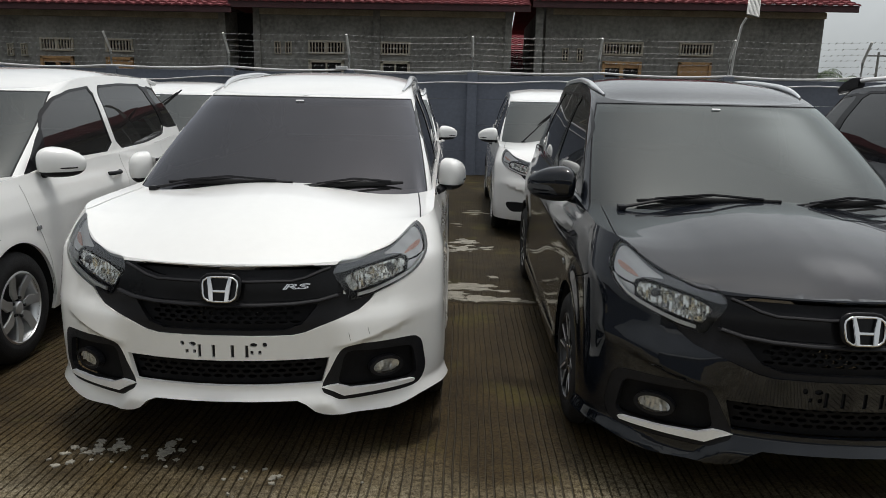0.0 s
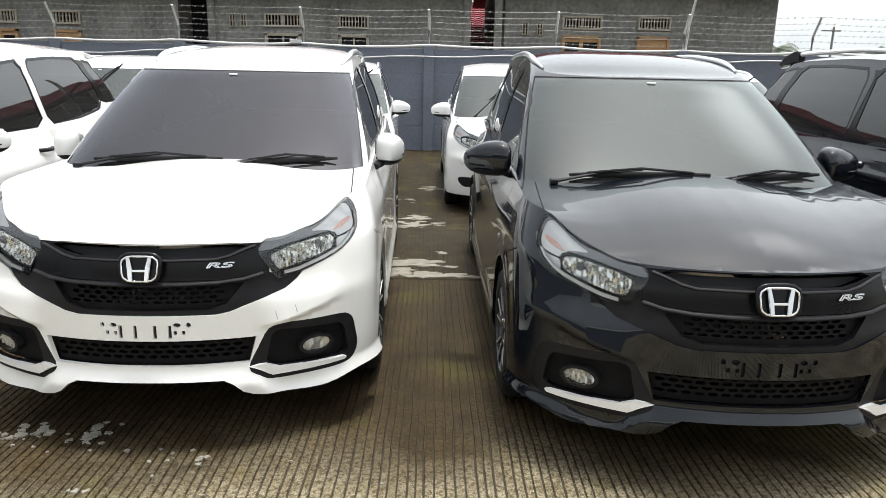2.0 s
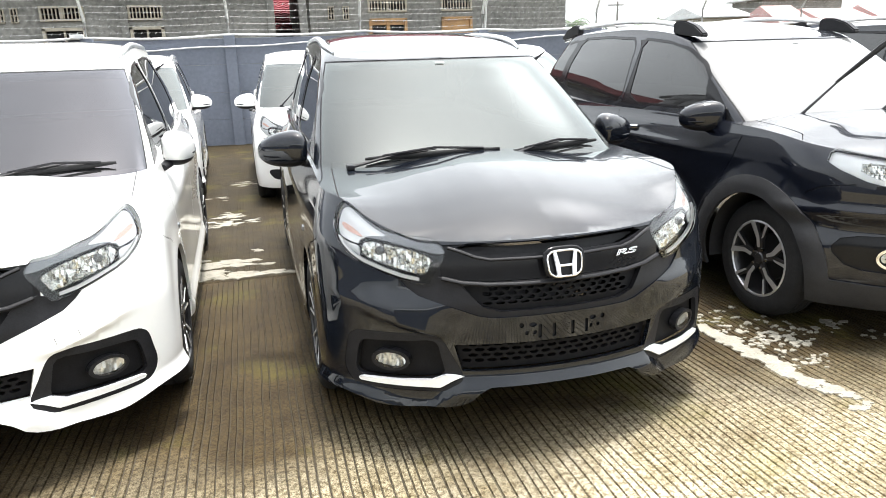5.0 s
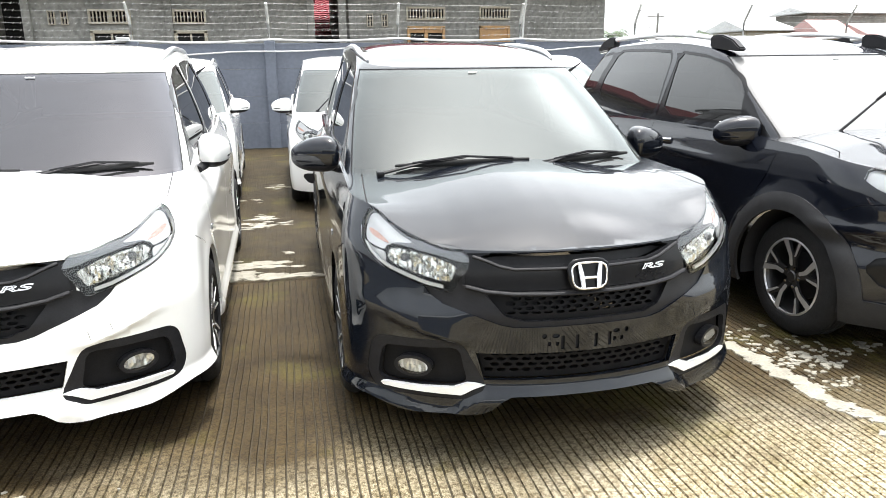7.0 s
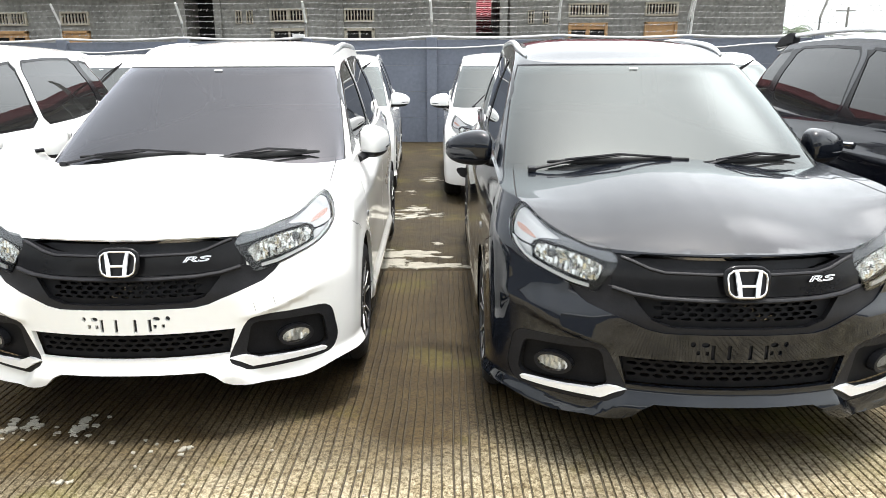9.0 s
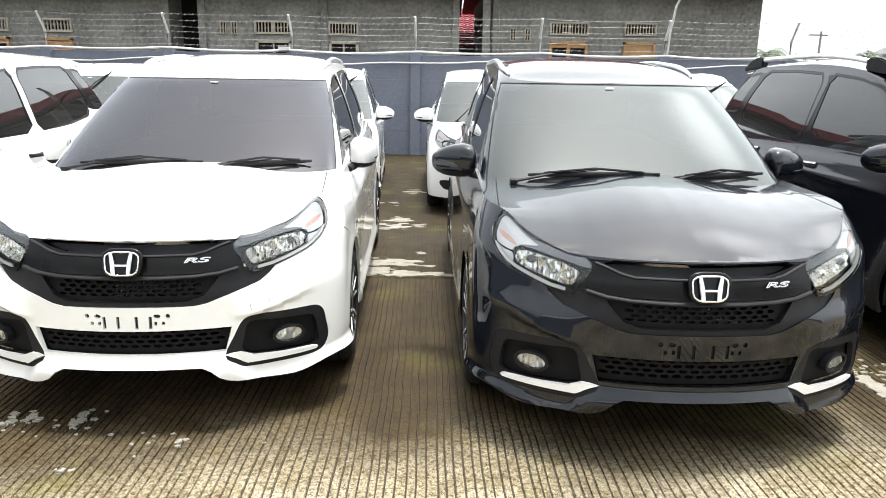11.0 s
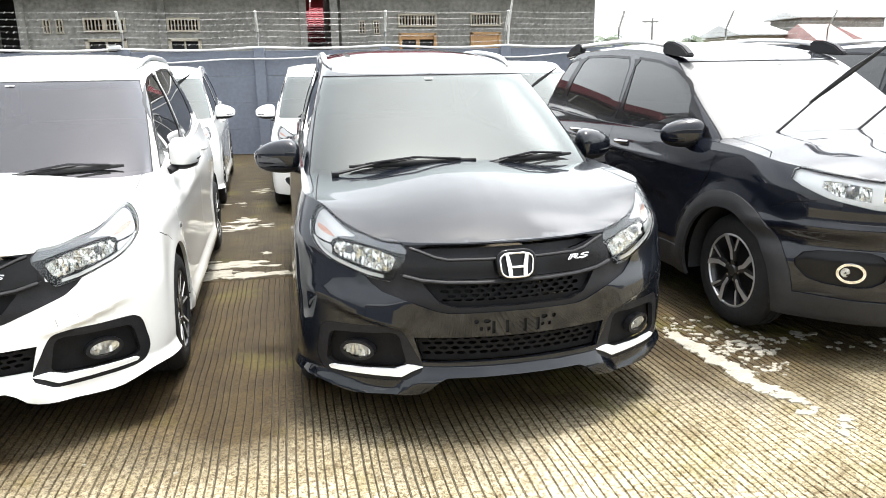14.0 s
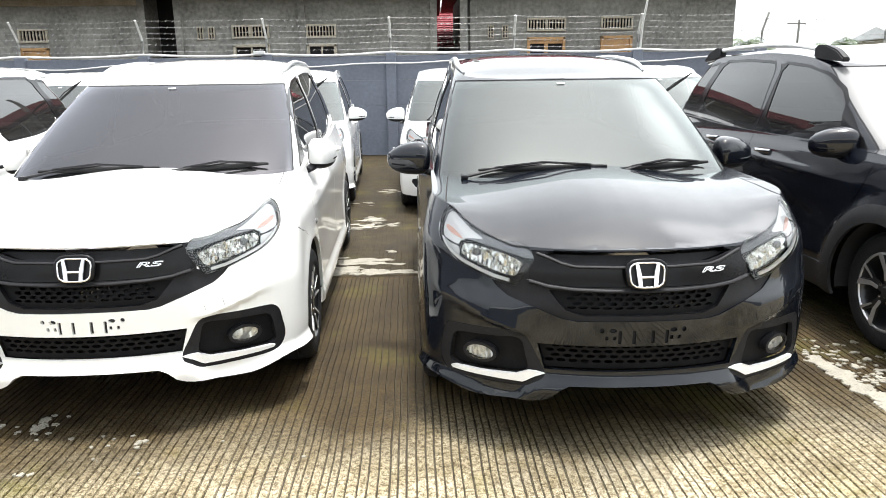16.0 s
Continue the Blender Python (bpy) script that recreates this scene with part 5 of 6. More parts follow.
    l.new(damp_shade.outputs[0], rough.inputs["Value"])
    l.new(rough.outputs[0], b.inputs["Roughness"])
    return m


CONCRETE = ground_material()
# groove bottoms take a darker colour than the slab
GROOVE_TONE = material("dark_groove_tone", (0.038, 0.030, 0.018), 0.9, vary=0.45, scale=20, bump=0.4, bump_scale=120)
CRUST = material("dried_cement_crust", (0.25, 0.235, 0.195), 0.9, vary=0.25, scale=14, bump=0.5, bump_scale=90)
WALL_PAINT = material("blue_grey_wall_paint", (0.14, 0.157, 0.195), 0.65, vary=0.14, scale=1.6, bump=0.25, bump_scale=45)
CEMENT = material("bare_cement_render", (0.225, 0.22, 0.20), 0.92, vary=0.4, scale=0.9, bump=0.6, bump_scale=14)
CREAM = material("cream_beam_paint", (0.36, 0.31, 0.22), 0.8, vary=0.25, scale=2.5, bump=0.2, bump_scale=30)
WOOD = material("varnished_wood", (0.42, 0.24, 0.10), 0.5, vary=0.25, scale=6, bump=0.2, bump_scale=40)
VENT = material("cast_vent", (0.42, 0.38, 0.30), 0.85, vary=0.2, scale=8)
# near-black colour stands in for the shade of unlit rooms and gaps
PAINTED_SHADE = material("painted_shade", (0.01, 0.01, 0.01), 0.9, vary=0.3, scale=3)
DARK_TILE = material("dark_red_tile", (0.035, 0.014, 0.014), 0.7, vary=0.35, scale=2.0)
TILE = material("red_roof_tile", (0.19, 0.055, 0.06), 0.85, vary=0.35, scale=2.0, bump=0.2, bump_scale=30, spec=0.15)
FASCIA = material("dark_red_fascia", (0.06, 0.02, 0.022), 0.6, vary=0.3, scale=3)
POST_PAINT = material("weathered_white_steel", (0.55, 0.55, 0.53), 0.55, metal=0.1, vary=0.2, scale=12, bump=0.2, bump_scale=60)
WIRE = material("galvanised_wire", (0.38, 0.38, 0.37), 0.4, metal=0.7, vary=0.2, scale=50)
PIPE = material("white_conduit", (0.62, 0.62, 0.62), 0.45, vary=0.1, scale=8)


def ground_sheet():
    """One sheet to the horizon: combed grooves on the slabs of the yard, plain beyond."""
    rng = random.Random(5)
    xs, dips = [-400.0, -60.0, -14.0, -7.0], [0, 0, 0, 0]
    x = -6.5
    while x < 9.0:
        w = rng.uniform(0.020, 0.036)
        g = rng.uniform(0.007, 0.011)
        xs += [x, x + g * 0.25, x + g * 0.75, x + g]
        dips += [0, 1, 1, 0]
        x += w + g
    xs += [9.5, 16.0, 60.0, 400.0]
    dips += [0, 0, 0, 0]
    ys = [-400.0, -60.0, -14.0, *np.arange(-13.5, 0.2, 0.75), *np.arange(0.5, 4.9, 0.11), 4.94, 4.955, 4.975, 4.99, *np.arange(5.1, 14.2, 0.3), 16.0, 60.0, 400.0]
    xs, dips, ys = np.array(xs), np.array(dips, float), np.array(ys)
    X, Y = np.meshgrid(xs, ys)
    inner = (np.abs(X) < 9.2) & (Y > -13.8) & (Y < 14.2)
    wob = np.array([[0.0035 * math.sin(a * 1.7 + b * 2.3) + 0.002 * math.sin(a * 7.1 + b * 11) for a in xs] for b in ys])
    depth = np.where(Y < 4.95, 0.0085, 0.0022) * (Y < 14.1)
    Z = -dips[None, :] * depth * inner
    rag = np.array([[noise.noise(Vector((a * 14, b * 9, 0))) for a in xs] for b in ys])
    Z = Z + 0.0012 * rag * inner
    Z = np.where((Y > 4.95) & (Y < 4.98) & inner, -0.008, Z)
    V = np.stack([X + wob * inner, Y, Z], -1).reshape(-1, 3)
    k, h = len(xs), len(ys)
    i = np.arange(h - 1)[:, None] * k + np.arange(k - 1)[None, :]
    F = np.stack([i, i + 1, i + k + 1, i + k], -1).reshape(-1, 4)
    me = bpy.data.meshes.new("ground")
    me.from_pydata(V.tolist(), [], F.tolist())
    held = ((dips[:-1] > 0) & (dips[1:] > 0))[None, :] & (ys[:-1] > -13.8)[:, None] & (ys[1:] < 4.95)[:, None]
    me.polygons.foreach_set("material_index", held.astype(int).ravel().tolist())
    tagged(part("ground", me, [CONCRETE, GROOVE_TONE]), "combed concrete yard, tan where dry, brown from moisture and painted shade", "ground", kind="structure")


ground_sheet()


def crust(name, spots, label):
    """Thin pale flakes of dried cement on the ground; spots: x, y, reach along x and y, how many, size."""
    rng = random.Random(len(spots) * 7 + 3)
    bm = bmesh.new()
    for cx, cy, rx, ry, n, size in spots:
        for _ in range(n):
            px, py, r = rng.gauss(cx, rx), rng.gauss(cy, ry), size * rng.uniform(0.35, 1.25)
            k = 14
            ring = []
            for j in range(k):
                a = 2 * math.pi * j / k
                q = r * (0.35 + 1.25 * abs(noise.noise(Vector((px * 23 + math.cos(a) * 1.3, py * 23 + math.sin(a) * 1.3, 0.5)))) + rng.uniform(0, 0.45))
                ring.append((px + q * math.cos(a) * (1.9 if size > 0.03 else 1.2), py + q * math.sin(a) * (0.75 if size > 0.03 else 1.0)))
            low = [bm.verts.new((a, b, -0.004)) for a, b in ring]
            top = [bm.verts.new((px + (a - px) * 0.93, py + (b - py) * 0.93, 0.0035 + rng.uniform(0, 0.0015))) for a, b in ring]
            bm.faces.new(top)
            for j in range(k):
                bm.faces.new((low[j], low[(j + 1) % k], top[(j + 1) % k], top[j]))
    tagged(part(name, bm, CRUST), label, "dried cement", kind="stuff")


crust("cement_crust", [(0.12, 5.42, 0.15, 0.07, 40, 0.050), (0.33, 5.08, 0.20, 0.03, 50, 0.036), (-0.02, 5.15, 0.13, 0.05, 40, 0.040), (0.15, 7.25, 0.06, 0.10, 26, 0.040), (0.12, 6.85, 0.12, 0.06, 20, 0.035), (0.36, 7.0, 0.03, 0.08, 5, 0.04),
                       (0.3, 9.2, 0.06, 0.2, 6, 0.06), (0.02, 8.4, 0.08, 0.1, 5, 0.04), (0.38, 5.75, 0.05, 0.03, 3, 0.03)], "pale dried cement patches on the muddy slab")
crust("cement_strip", [(2.69, 3.05, 0.016, 0.10, 60, 0.026), (2.71, 2.80, 0.017, 0.13, 90, 0.028), (2.73, 2.55, 0.016, 0.11, 70, 0.028), (2.79, 2.30, 0.018, 0.08, 26, 0.024), (2.80, 2.1, 0.03, 0.09, 9, 0.025)], "broken pale cement strip along a slab joint")
crust("cement_flecks", [(2.90, 3.05, 0.12, 0.13, 70, 0.017), (3.02, 2.85, 0.09, 0.06, 34, 0.017), (2.86, 2.75, 0.05, 0.1, 18, 0.014), (2.96, 2.57, 0.06, 0.04, 16, 0.013), (3.34, 2.93, 0.08, 0.03, 16, 0.02), (3.62, 2.72, 0.12, 0.04, 12, 0.016),
                        (-1.33, 2.66, 0.06, 0.04, 12, 0.020), (-1.42, 2.58, 0.08, 0.06, 12, 0.015), (-1.07, 2.68, 0.035, 0.03, 12, 0.022), (-1.12, 2.58, 0.08, 0.05, 10, 0.009), (-0.57, 2.45, 0.025, 0.02, 5, 0.016), (-0.75, 2.5, 0.12, 0.08, 10, 0.008), (-0.94, 2.24, 0.02, 0.01, 3, 0.012), (-0.3, 2.35, 0.3, 0.2, 10, 0.006)],
      "small pale cement flecks on the concrete")


# ---- precast wall with its wire fence ----
WALL = pose(0.21, 14.1, 0, 0, 0, -2.3)
POSTS = [2.43 * k for k in range(-6, 8)]
wall = thing("wall_back", WALL, "blue-grey painted precast yard wall with pilasters", "wall", kind="structure")
for a, b in zip(POSTS, POSTS[1:]):
    for k, (z0, z1) in enumerate(((-0.05, 0.48), (0.484, 0.98), (0.984, 1.48), (1.484, 1.95))):
        part("panel", box(b - a - 0.19, 0.06, z1 - z0, ((a + b) / 2, 0.03, (z0 + z1) / 2), 0.006), WALL_PAINT, wall)
for a in POSTS:
    part("pilaster", box(0.20, 0.15, 2.02, (a, 0.01, 0.985), 0.012), WALL_PAINT, wall)
for s, x0, x1 in ((-1, -60, POSTS[0] - 0.1), (1, POSTS[-1] + 0.1, 60)):
    part("wall_run", box(x1 - x0, 0.08, 1.98, ((x0 + x1) / 2, 0.03, 0.97)), WALL_PAINT, wall)

fence = thing("wire_fence", WALL @ pose(0, 0, 1.95), "weathered steel posts with strands of barbed wire", "fence")
for i, a in enumerate(POSTS):
    part("post", tube([(a, 0.0, -0.1), (a, 0.0, 0.34), (a, -0.03, 0.40), (a, -0.24, 0.70)], 0.026, 4, 1.0), POST_PAINT, fence)
rng = random.Random(11)
STRANDS = [(0.0, 0.15), (0.0, 0.27), (-0.01, 0.385), (-0.10, 0.485), (-0.18, 0.585), (-0.27, 0.69)]
for dy, dz in STRANDS:
    line = []
    for a, b in zip(POSTS, POSTS[1:]):
        sag = rng.uniform(0.012, 0.04)
        line += [(a + (b - a) * k / 6, dy, dz - sag * 4 * (k / 6) * (1 - k / 6)) for k in range(6)]
    line.append((POSTS[-1], dy, dz))
    bm = tube(line, 0.0017, 5)
    xs = np.array([p[0] for p in line])
    zs = np.array([p[2] for p in line])
    x = POSTS[0] + 0.1
    while x < POSTS[-1]:
        z = float(np.interp(x, xs, zs))
        for s in (-1, 1):
            w = rng.uniform(0.6, 1.2)
            bm.faces.new([bm.verts.new(q) for q in ((x - 0.012, dy, z), (x + 0.012, dy, z), (x + 0.018 * s, dy - 0.008, z + 0.024 * s * w))])
        x += rng.uniform(0.11, 0.15)
    part("barbed_wire", bm, WIRE, fence)
line = [WALL @ Vector((x, -0.04, 2.02 - 0.045 * (1 - ((2 * x / 2.43) % 2 - 1) ** 2) + 0.012 * math.sin(x * 0.9))) for x in np.arange(-14, 17, 0.3)]
conduit = thing("conduit", WALL @ pose(0, 0, 1.95), "white conduit sagging along the wall top", "pipe")
back = conduit.matrix_world.inverted()
for k in range(0, len(line) - 1, 9):
    part("pipe_length", tube([back @ p for p in line[k:k + 10]], 0.022, 8), PIPE, conduit)
line = [WALL @ Vector((x, -0.09, 1.80 + 0.035 * math.sin(x * 1.15) - 0.02 * math.sin(x * 2.7))) for x in np.arange(-13, 16, 0.3)]
tagged(part("hanging_cable", tube(line, 0.014, 8), PIPE), "pale cable slung along the wall face", "cable")
tagged(part("junction_box", box(0.22, 0.1, 0.07, (-2.35, 14.10, 2.03), 0.01), PIPE), "small white junction box on the wall top", "box")
lamp = thing("yard_lamp", WALL @ pose(4.86, -0.02, 1.95), "pale ribbed lamp panel on a leaning post", "lamp")
part("lamp_pole", tube([(0.05, 0.03, 0), (0.07, 0.0, 0.5), (0.12, -0.1, 0.98), (0.17, -0.16, 1.1)], 0.022, 8), POST_PAINT, lamp)
head = bmesh.new()
for k in range(9):
    box(0.018, 0.03, 0.62, (-0.085 + k * 0.024, 0, 0), 0.004, bm=head)
box(0.23, 0.018, 0.60, (0.01, 0.016, 0), 0.004, bm=head)
bmesh.ops.transform(head, matrix=pose(0.26, -0.22, 1.36, -35, 14, 0), verts=head.verts)
part("lamp_head", head, WIRE, lamp)


# ---- the long row of houses behind the wall ----
HY = 23.5


def roof_tiles(parent, x0, x1, y0, y1, z0, z1, mat, step_x=0.30, step_y=0.32):
    """Overlapping pressed tiles in courses that follow the slope; one joined sheet of rolls."""
    nx, ny = int((x1 - x0) / step_x), max(2, int(math.hypot(y1 - y0, z1 - z0) / step_y))
    w = nx * 6 + 1
    V, F = [], []
    for j in range(ny):
        o = len(V)
        for dz, g in ((0.045, 0.0), (0.0, 1.06)):
            t = (j + g) / ny
            for i in range(w):
                roll = 0.035 * abs(math.sin(math.pi * i / 6)) ** 0.7
                V.append((x0 + (x1 - x0) * i / (w - 1), y0 + (y1 - y0) * t, z0 + (z1 - z0) * t + dz + roll))
        V += [(x, y, z - 0.05) for x, y, z in V[o:o + w]]
        # the tops of the course, and its thick lower edge
        F += [(o + i, o + i + 1, o + w + i + 1, o + w + i) for i in range(w - 1)]
        F += [(o + 2 * w + i, o + 2 * w + i + 1, o + i + 1, o + i) for i in range(w - 1)]
    me = bpy.data.meshes.new("roof_tiles")
    me.from_pydata(V, [], F)
    ob = part("roof_tiles", me, mat, parent)
    ob["kind"] = "stuff"
    return ob


def louvre(parent, x, z, w, h=0.36):
    """A cast ventilation block with upright slots, in its frame."""
    v = thing("vent", Matrix(), "", "")
    v.parent = parent
    bm = bmesh.new()
    for dx, dz, sx, sz in ((0, h / 2, w + 0.06, 0.06), (0, -h / 2, w + 0.06, 0.06), (-w / 2, 0, 0.06, h), (w / 2, 0, 0.06, h)):
        box(sx, 0.1, sz, (x + dx, -0.03, z + dz), 0.008, bm=bm)
    if w > 1.0:
        box(0.07, 0.1, h, (x, -0.03, z), 0.008, bm=bm)
    part("vent_frame", bm, VENT, v)
    n = int(w / 0.095)
    for k in range(1, n):
        part("vent_bar", box(0.032, 0.06, h, (x - w / 2 + w * k / n, -0.02, z), 0.004), VENT, v)


def house_window(parent, x, z_top, w, kind):
    v = thing("window", Matrix(), "", "")
    v.parent = parent
    h = 1.3
    for dx, dz, sx, sz in ((0, -0.04, w, 0.09), (-w / 2 + 0.045, -h / 2, 0.09, h), (w / 2 - 0.045, -h / 2, 0.09, h)):
        part("window_frame", box(sx, 0.12, sz, (x + dx, -0.045, z_top + dz), 0.01), WOOD if kind else VENT, v)
    if kind == "board":
        part("shutter", box(w - 0.14, 0.05, h, (x, -0.01, z_top - h / 2 - 0.05), 0.006), WOOD, v)
    else:
        part("window_frame", box(0.12 if kind else 0.05, 0.09, h, (x, -0.03, z_top - h / 2), 0.01), WOOD if kind else VENT, v)
        if kind:
            part("window_frame", box(w - 0.1, 0.07, 0.16, (x, -0.02, z_top - 0.12), 0.01), WOOD, v)
        # the pane is painted near-black for the unlit room behind it
        part("pane", box(w - 0.1, 0.02, h, (x, 0.035, z_top - h / 2)), PAINTED_SHADE, v)


def row_house(x0, x1, z_eave, label, vents, windows, small, columns, holes=()):
    h = thing("house", pose(0, HY, 0), label, "house")
    # wall with the window and vent openings cut through
    outline = [(x0, -0.3), (x1, -0.3), (x1, z_eave + 0.1), (x0, z_eave + 0.1)]
    cuts = [("open", [(x - w / 2, z - 0.17), (x + w / 2, z - 0.17), (x + w / 2, z + 0.17), (x - w / 2, z + 0.17)]) for x, z, w in vents]
    cuts += [("open", [(x - w / 2 + 0.04, zt - 1.3), (x + w / 2 - 0.04, zt - 1.3), (x + w / 2 - 0.04, zt - 0.03), (x - w / 2 + 0.04, zt - 0.03)]) for x, zt, w, _ in windows]
    cuts += [("open", [(x - 0.09, z - 0.17), (x + 0.09, z - 0.17), (x + 0.09, z + 0.17), (x - 0.09, z + 0.17)]) for x, z in small]
    v, t = cut(outline, cuts, 0.5)
    face = lambda a, b: np.stack([a, 0 * a, b], -1)
    part("wall", skin(v, t[""], face, 0, 0.15), CEMENT, h)
    # the inner wall carries the room's darkness in its colour
    part("inner_wall", box(x1 - x0 - 0.1, 0.05, z_eave, ((x0 + x1) / 2, 0.5, z_eave / 2)), PAINTED_SHADE, h)
    for sx in (x0 + 0.06, x1 - 0.06):
        part("side_wall", box(0.12, 9.0, z_eave + 0.2, (sx, 4.6, z_eave / 2)), CEMENT, h)
    part("ring_beam", box(x1 - x0, 0.2, 0.18, ((x0 + x1) / 2, -0.02, z_eave - 0.24), 0.01), CREAM, h)
    for a in columns:
        part("column", box(0.22, 0.2, z_eave, (a, -0.03, z_eave / 2), 0.01), CEMENT, h)
    part("fascia", box(x1 - x0 + 1.0, 0.04, 0.2, ((x0 + x1) / 2, -1.0, z_eave - 0.14), 0.005), FASCIA, h)
    part("soffit", box(x1 - x0 + 0.9, 1.0, 0.03, ((x0 + x1) / 2, -0.5, z_eave - 0.10)), FASCIA, h)
    roof_tiles(h, x0 - 0.5, x1 + 0.5, -1.1, 4.6, z_eave - 0.07, z_eave + 1.7, TILE)
    part("roof_back", box(x1 - x0 + 1.0, 5.8, 0.08, ((x0 + x1) / 2, 7.35, z_eave + 0.84), m=pose(0, 0, 0, -17)), TILE, h)
    for x, z, w in vents:
        louvre(h, x, z, w)
    for x, zt, w, kind in windows:
        house_window(h, x, zt, w, kind)
    for x, z in small:
        b = thing("vent", Matrix(), "", "")
        b.parent = h
        for dx in (-0.085, 0, 0.085):
            part("vent_bar", box(0.03, 0.1, 0.40, (x + dx, -0.02, z), 0.004), VENT, b)
        for dz in (-0.19, 0, 0.19):
            part("vent_bar", box(0.2, 0.1, 0.03, (x, -0.02, z + dz), 0.004), VENT, b)
    return h


row_house(-26.0, -7.75, 4.22, "bare cement house with cast vents and tiled roof", [(-13.4, 3.0, 1.05), (-11.32, 3.0, 0.85), (-20, 3.0, 1.05)], [(-13.42, 2.62, 1.1, "wood"), (-11.33, 2.62, 0.9, "board"), (-20, 2.62, 1.1, "")], [(-14.97, 2.8), (-14.51, 2.8)], [-7.86])
row_house(-6.85, 1.48, 4.38, "bare cement house with dark window openings", [(-4.5, 3.06, 1.12), (-2.25, 3.06, 0.9)], [(-4.5, 2.66, 1.16, ""), (-2.25, 2.66, 0.96, "")], [(-6.09, 3.02), (-5.74, 3.02)], [-6.74, 1.37, -2.85])
row_house(2.55, 11.3, 4.52, "bare cement house with wooden window frames", [(5.05, 3.18, 1.22), (7.37, 3.20, 1.0)], [(5.05, 2.78, 1.25, "wood"), (7.37, 2.80, 1.05, "board")], [(3.23, 2.97), (3.70, 2.97)], [2.66])
tagged(part("concrete_pole", box(0.24, 0.24, 6.5, (2.32, HY - 0.35, 3.2), 0.02), CEMENT), "square grey concrete pole between two houses", "pole")
back_roof = thing("roof_beyond", pose(1.9, HY + 8, 0), "red tiled roof seen between two houses", "roof")
roof_tiles(back_roof, -1.6, 1.6, 0, 5, 2.85, 4.75, material("bright_red_tile", (0.15, 0.032, 0.038), 0.85, vary=0.3, scale=2.0, spec=0.15))
part("wall", box(3.0, 0.15, 2.9, (0, 0.3, 1.45)), CEMENT, back_roof)
part("gable_wall", box(3.0, 0.15, 1.8, (0, 5.0, 4.1)), CEMENT, back_roof)
# near-black sheet added for the shade in the gap between the houses
tagged(part("gap_shade_sheet", box(0.9, 0.15, 4.2, (-7.3, HY + 1.2, 2.1)), PAINTED_SHADE), "near-black sheet painted as the shade between two houses", "wall", kind="structure")


# ---- distance on the open side ----
LEAF = material("palm_leaf", (0.045, 0.075, 0.025), 0.6, vary=0.4, scale=3)
BARK = material("palm_trunk", (0.10, 0.085, 0.065), 0.9, vary=0.3, scale=6, bump=0.5, bump_scale=30)
PALE_WALL = material("pale_plaster", (0.42, 0.38, 0.30), 0.85, vary=0.15, scale=0.7)
# sheet roof grey, lightened to paint in the haze over far buildings
HAZED_GREY_ROOF = material("hazed_grey_sheet_roof", (0.42, 0.43, 0.43), 0.7, metal=0.0, vary=0.2, scale=0.8)


def plain_house(x, y, w, d, h, roof_h, label, wall_mat, roof_mat, turn=0.0, windows=3):
    o = thing("far_house", pose(x, y, 0, 0, 0, turn), label, "house")
    part("wall", box(w, d, h, (0, 0, h / 2), 0.02), wall_mat, o)
    bm = bmesh.new()
    a, b = w / 2 + 0.5, d / 2 + 0.5
    v = [bm.verts.new(p) for p in ((-a, -b, h - 0.1), (a, -b, h - 0.1), (a, b, h - 0.1), (-a, b, h - 0.1), (-a + 0.2, 0, h + roof_h), (a - 0.2, 0, h + roof_h),
                                   (-a, -b, h), (a, -b, h), (a, b, h), (-a, b, h))]
    for f in ((0, 3, 2, 1), (6, 7, 5, 4), (8, 9, 4, 5), (9, 6, 4), (7, 8, 5), (0, 1, 7, 6), (1, 2, 8, 7), (2, 3, 9, 8), (3, 0, 6, 9)):
        bm.faces.new([v[i] for i in f])
    part("roof", bm, roof_mat, o)
    for k in range(windows):
        q = thing("window", Matrix(), "", "")
        q.parent = o
        for side in (-1, 1):
            cx = -w / 2 + w * (k + 0.5) / windows
            part("pane", box(1.1, 0.06, 1.2, (cx, side * (d / 2 + 0.012), h * 0.52), 0.01), PAINTED_SHADE, q)
            part("window_frame", box(1.25, 0.05, 0.1, (cx, side * (d / 2 + 0.03), h * 0.52 + 0.64), 0.01), VENT, q)
    return o


# red tile paled so that its colour carries the haze of distance
HAZED_TILE = material("hazed_roof_tile", (0.40, 0.25, 0.235), 0.7, vary=0.2, scale=1.2, bump=0.2, bump_scale=20)
plain_house(44.0, 62, 4.8, 6, 4.5, 1.0, "low cream house with a grey roof", PALE_WALL, HAZED_GREY_ROOF)
plain_house(59.8, 70, 10.4, 5, 6.7, 0.7, "tall grey unfinished building with sheet roof", CEMENT, HAZED_GREY_ROOF)
plain_house(48.0, 57.5, 2.8, 5, 3.7, 1.6, "small house with a red tiled roof paled by painted haze", PALE_WALL, HAZED_TILE)
plain_house(53.6, 57.5, 5.2, 6, 3.7, 1.3, "house with a wide red roof paled by painted haze", PALE_WALL, HAZED_TILE)
plain_house(62.0, 58, 8, 6, 3.8, 1.5, "house with a wide tiled roof paled by painted haze", PALE_WALL, HAZED_TILE)
pole = thing("utility_pole", pose(33.3, 60, 0), "thin power pole with a short crossarm", "pole")
part("pole_shaft", tube([(0, 0, 0), (0, 0, 6.0)], 0.09, 8, taper=[1.3, 1]), CEMENT, pole)
part("crossarm", box(1.6, 0.1, 0.12, (-0.2, 0, 5.7), 0.01), CEMENT, pole)


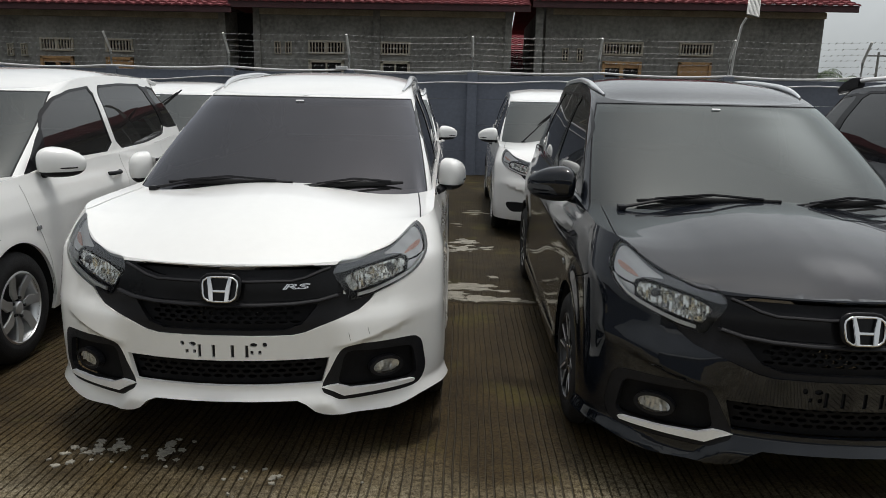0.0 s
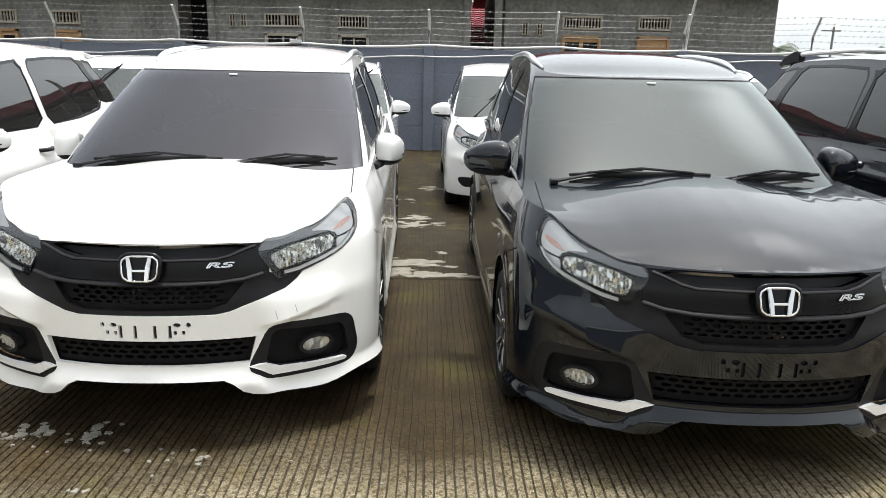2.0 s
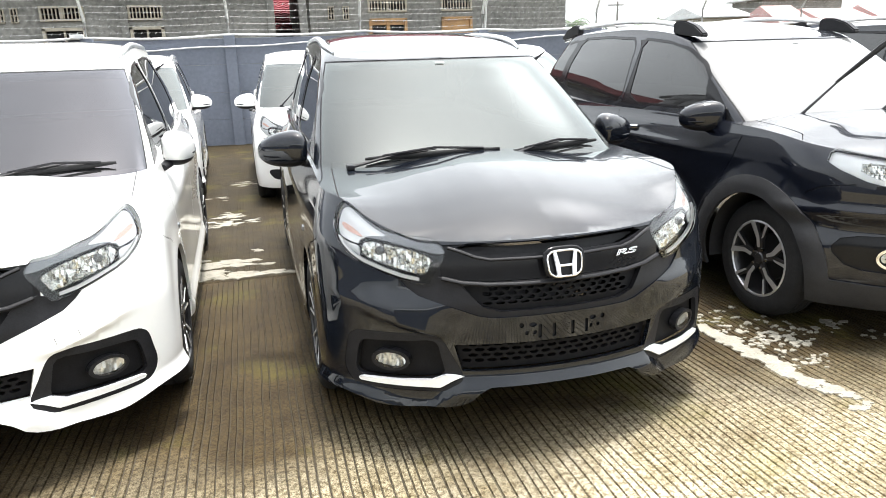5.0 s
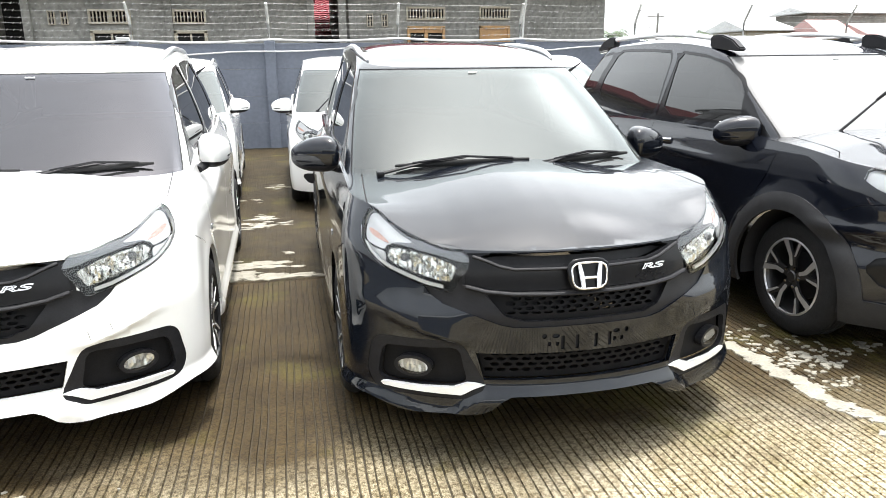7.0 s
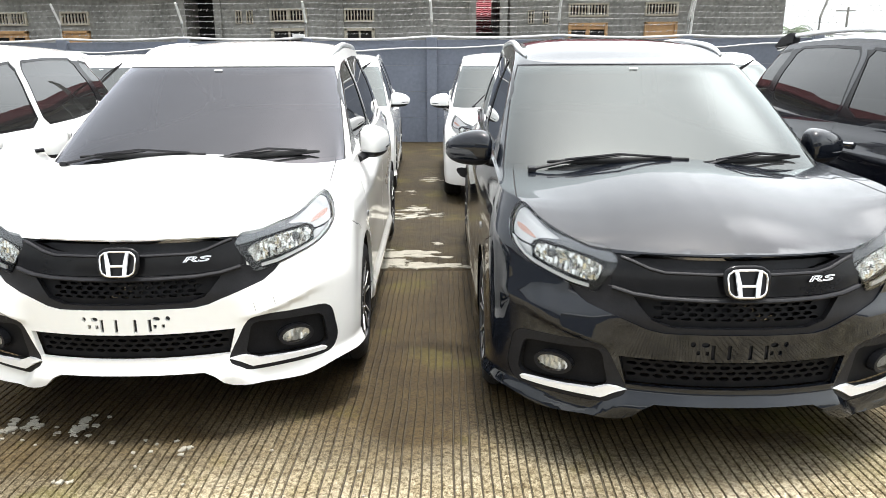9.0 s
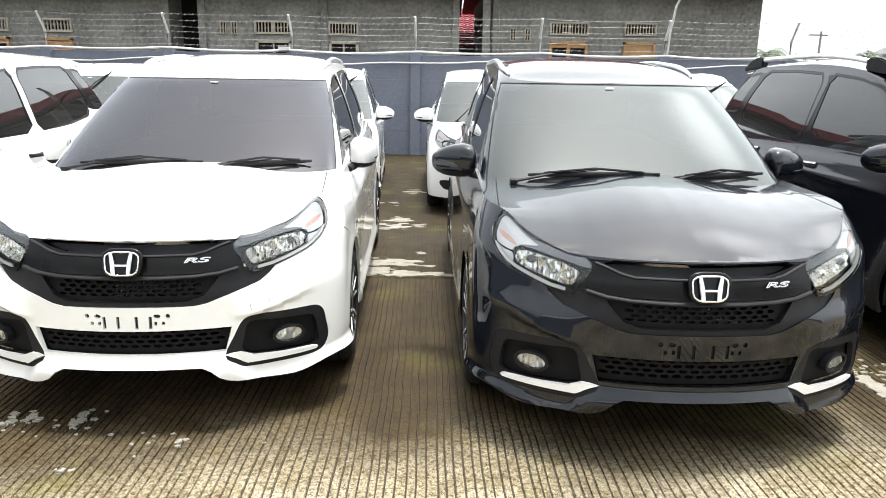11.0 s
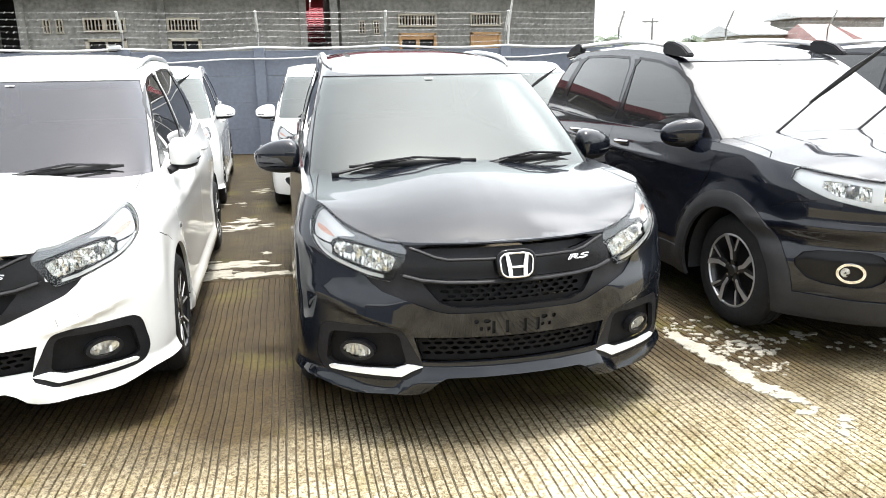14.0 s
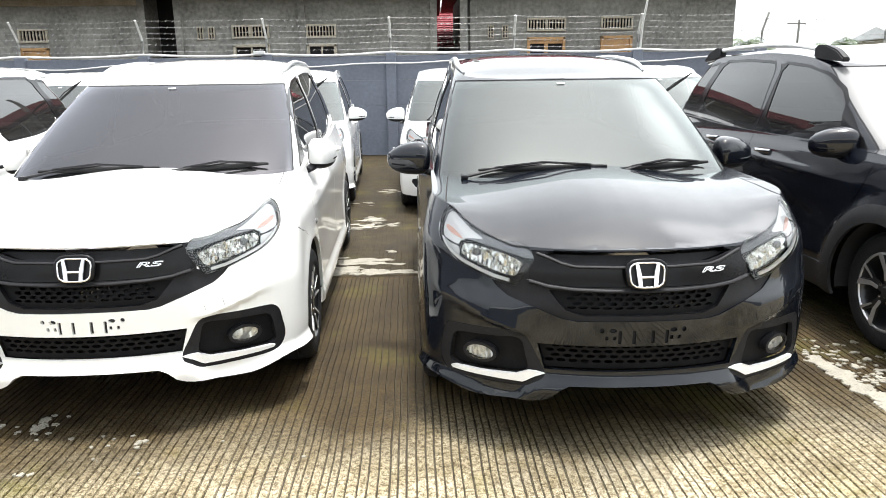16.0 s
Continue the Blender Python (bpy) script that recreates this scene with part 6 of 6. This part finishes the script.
def palm(x, y, h, seed):
    o = thing("palm_tree", pose(x, y, 0), "dark green coconut palm with drooping fronds", "tree")
    r = random.Random(seed)
    lean = r.uniform(-0.6, 0.6)
    part("trunk", tube([(lean * (k / 6) ** 2, 0, h * k / 6) for k in range(7)], 0.14, 8, taper=[1.4, 1.1, 1, 0.95, 0.9, 0.85, 0.8]), BARK, o)
    bm = bmesh.new()
    top = Vector((lean, 0, h))
    for i in range(17):
        a, up = i * 2.399, r.uniform(-0.15, 1.0)
        d = Vector((math.cos(a), math.sin(a), 0))
        length = r.uniform(1.6, 2.4)
        pts = [top + d * length * t + Vector((0, 0, up * length * t - 1.15 * length * t * t * 0.8)) for t in np.linspace(0, 1, 9)]
        for k in range(1, 9):
            p, q = pts[k - 1], pts[k]
            side = (q - p).cross(Vector((0, 0, 1))).normalized()
            w = 0.55 * math.sin(math.pi * min(1, (k + 0.6) / 9)) + 0.08
            for s in (-1, 1):
                for g in (0.0, 0.5):
                    m = p.lerp(q, g)
                    e = m + side * s * w + (q - p) * 0.9 - Vector((0, 0, w * 0.5))
                    f = bm.faces.new([bm.verts.new(z) for z in (m, m + (q - p) * 0.35, e)])
    part("crown", bm, LEAF, o)


for k, (x, y, h) in enumerate(((29.5, 62, 4.2), (31.0, 60, 3.6), (35.6, 58, 3.8), (39.0, 64, 3.9), (28.6, 63, 3.7))):
    palm(x, y, h, k)

# ---- unseen houses and walls all round, added for paint and glass to mirror ----
plain_house(-34, 6, 10, 26, 3.0, 1.7, "neighbouring house with a dark red roof", CEMENT, DARK_TILE)
plain_house(-6, -26, 34, 9, 4.2, 2.8, "long house opposite, unseen, added for reflections, with a grey sheet roof", CEMENT, HAZED_GREY_ROOF, windows=8)
plain_house(30, -24, 16, 9, 4.0, 2.8, "house opposite, unseen, added for reflections, with a grey sheet roof", PALE_WALL, HAZED_GREY_ROOF)
plain_house(36, 14, 10, 22, 4.0, 2.6, "house beyond the yard with a dark roof", CEMENT, DARK_TILE)
tagged(part("wall_side", box(0.12, 60, 2.0, (-16, -8, 1.0), 0.01), WALL_PAINT), "unseen blue-grey yard wall added for reflections", "wall", kind="structure")
tagged(part("wall_front", box(60, 0.12, 2.0, (10, -14, 1.0), 0.01), WALL_PAINT), "unseen blue-grey yard wall added for reflections", "wall", kind="structure")


# ---- the parked cars ----
RS_SPEC, BASE_SPEC, SUV = mpv_spec(True), mpv_spec(False), suv_spec()
car_a = car("car", RS_SPEC, WHITE, pose(-0.781, 2.503, 0, 0, 0, 1.1), "glossy white people carrier with black sport grille", mpv_face, "split", pillar=PLASTIC, glass=VIOLET_SKY, fold=48)
car_b = car("car", RS_SPEC, BLACK, pose(1.460, 2.222, 0, 0, 0, -0.1), "glossy black people carrier with silver roof rails", mpv_face, "split", pillar=PLASTIC)
car_c = car("car", SUV, NIGHT, pose(3.90, 2.344, 0, 0, 0, 0.9), "black crossover with raised wipers and dark cladding", suv_face, "fork", rails="dark", raised_wipers=True, pillar=PLASTIC, bright_handles=True, glass=SKY_SHEEN)
car_e = car("car", BASE_SPEC, WHITE, pose(-3.04, 2.65, 0, 0, 0, 3.4), "white people carrier with silver wheel covers", mpv_face, "cover", rails=False)
car_g = car("car", BASE_SPEC, WHITE, pose(1.29, 7.30, 0, 0, 0, 0.2), "white people carrier with raised wipers before a wall", mpv_face, "cover", rails=False, raised_wipers=True)
car_f = car("car", RS_SPEC, WHITE, pose(-3.55, 7.0, 0, 0, 0, 2), "white people carrier with roof rails and raised wipers", mpv_face, "split", raised_wipers=True, pillar=PLASTIC)
copy_thing(car_f, pose(-0.95, 7.60, 0, 0, 0, 2.0))
copy_thing(car_f, pose(3.75, 7.1, 0, 0, 0, 0))
copy_thing(car_c, pose(6.35, 2.5, 0, 0, 0, 0))
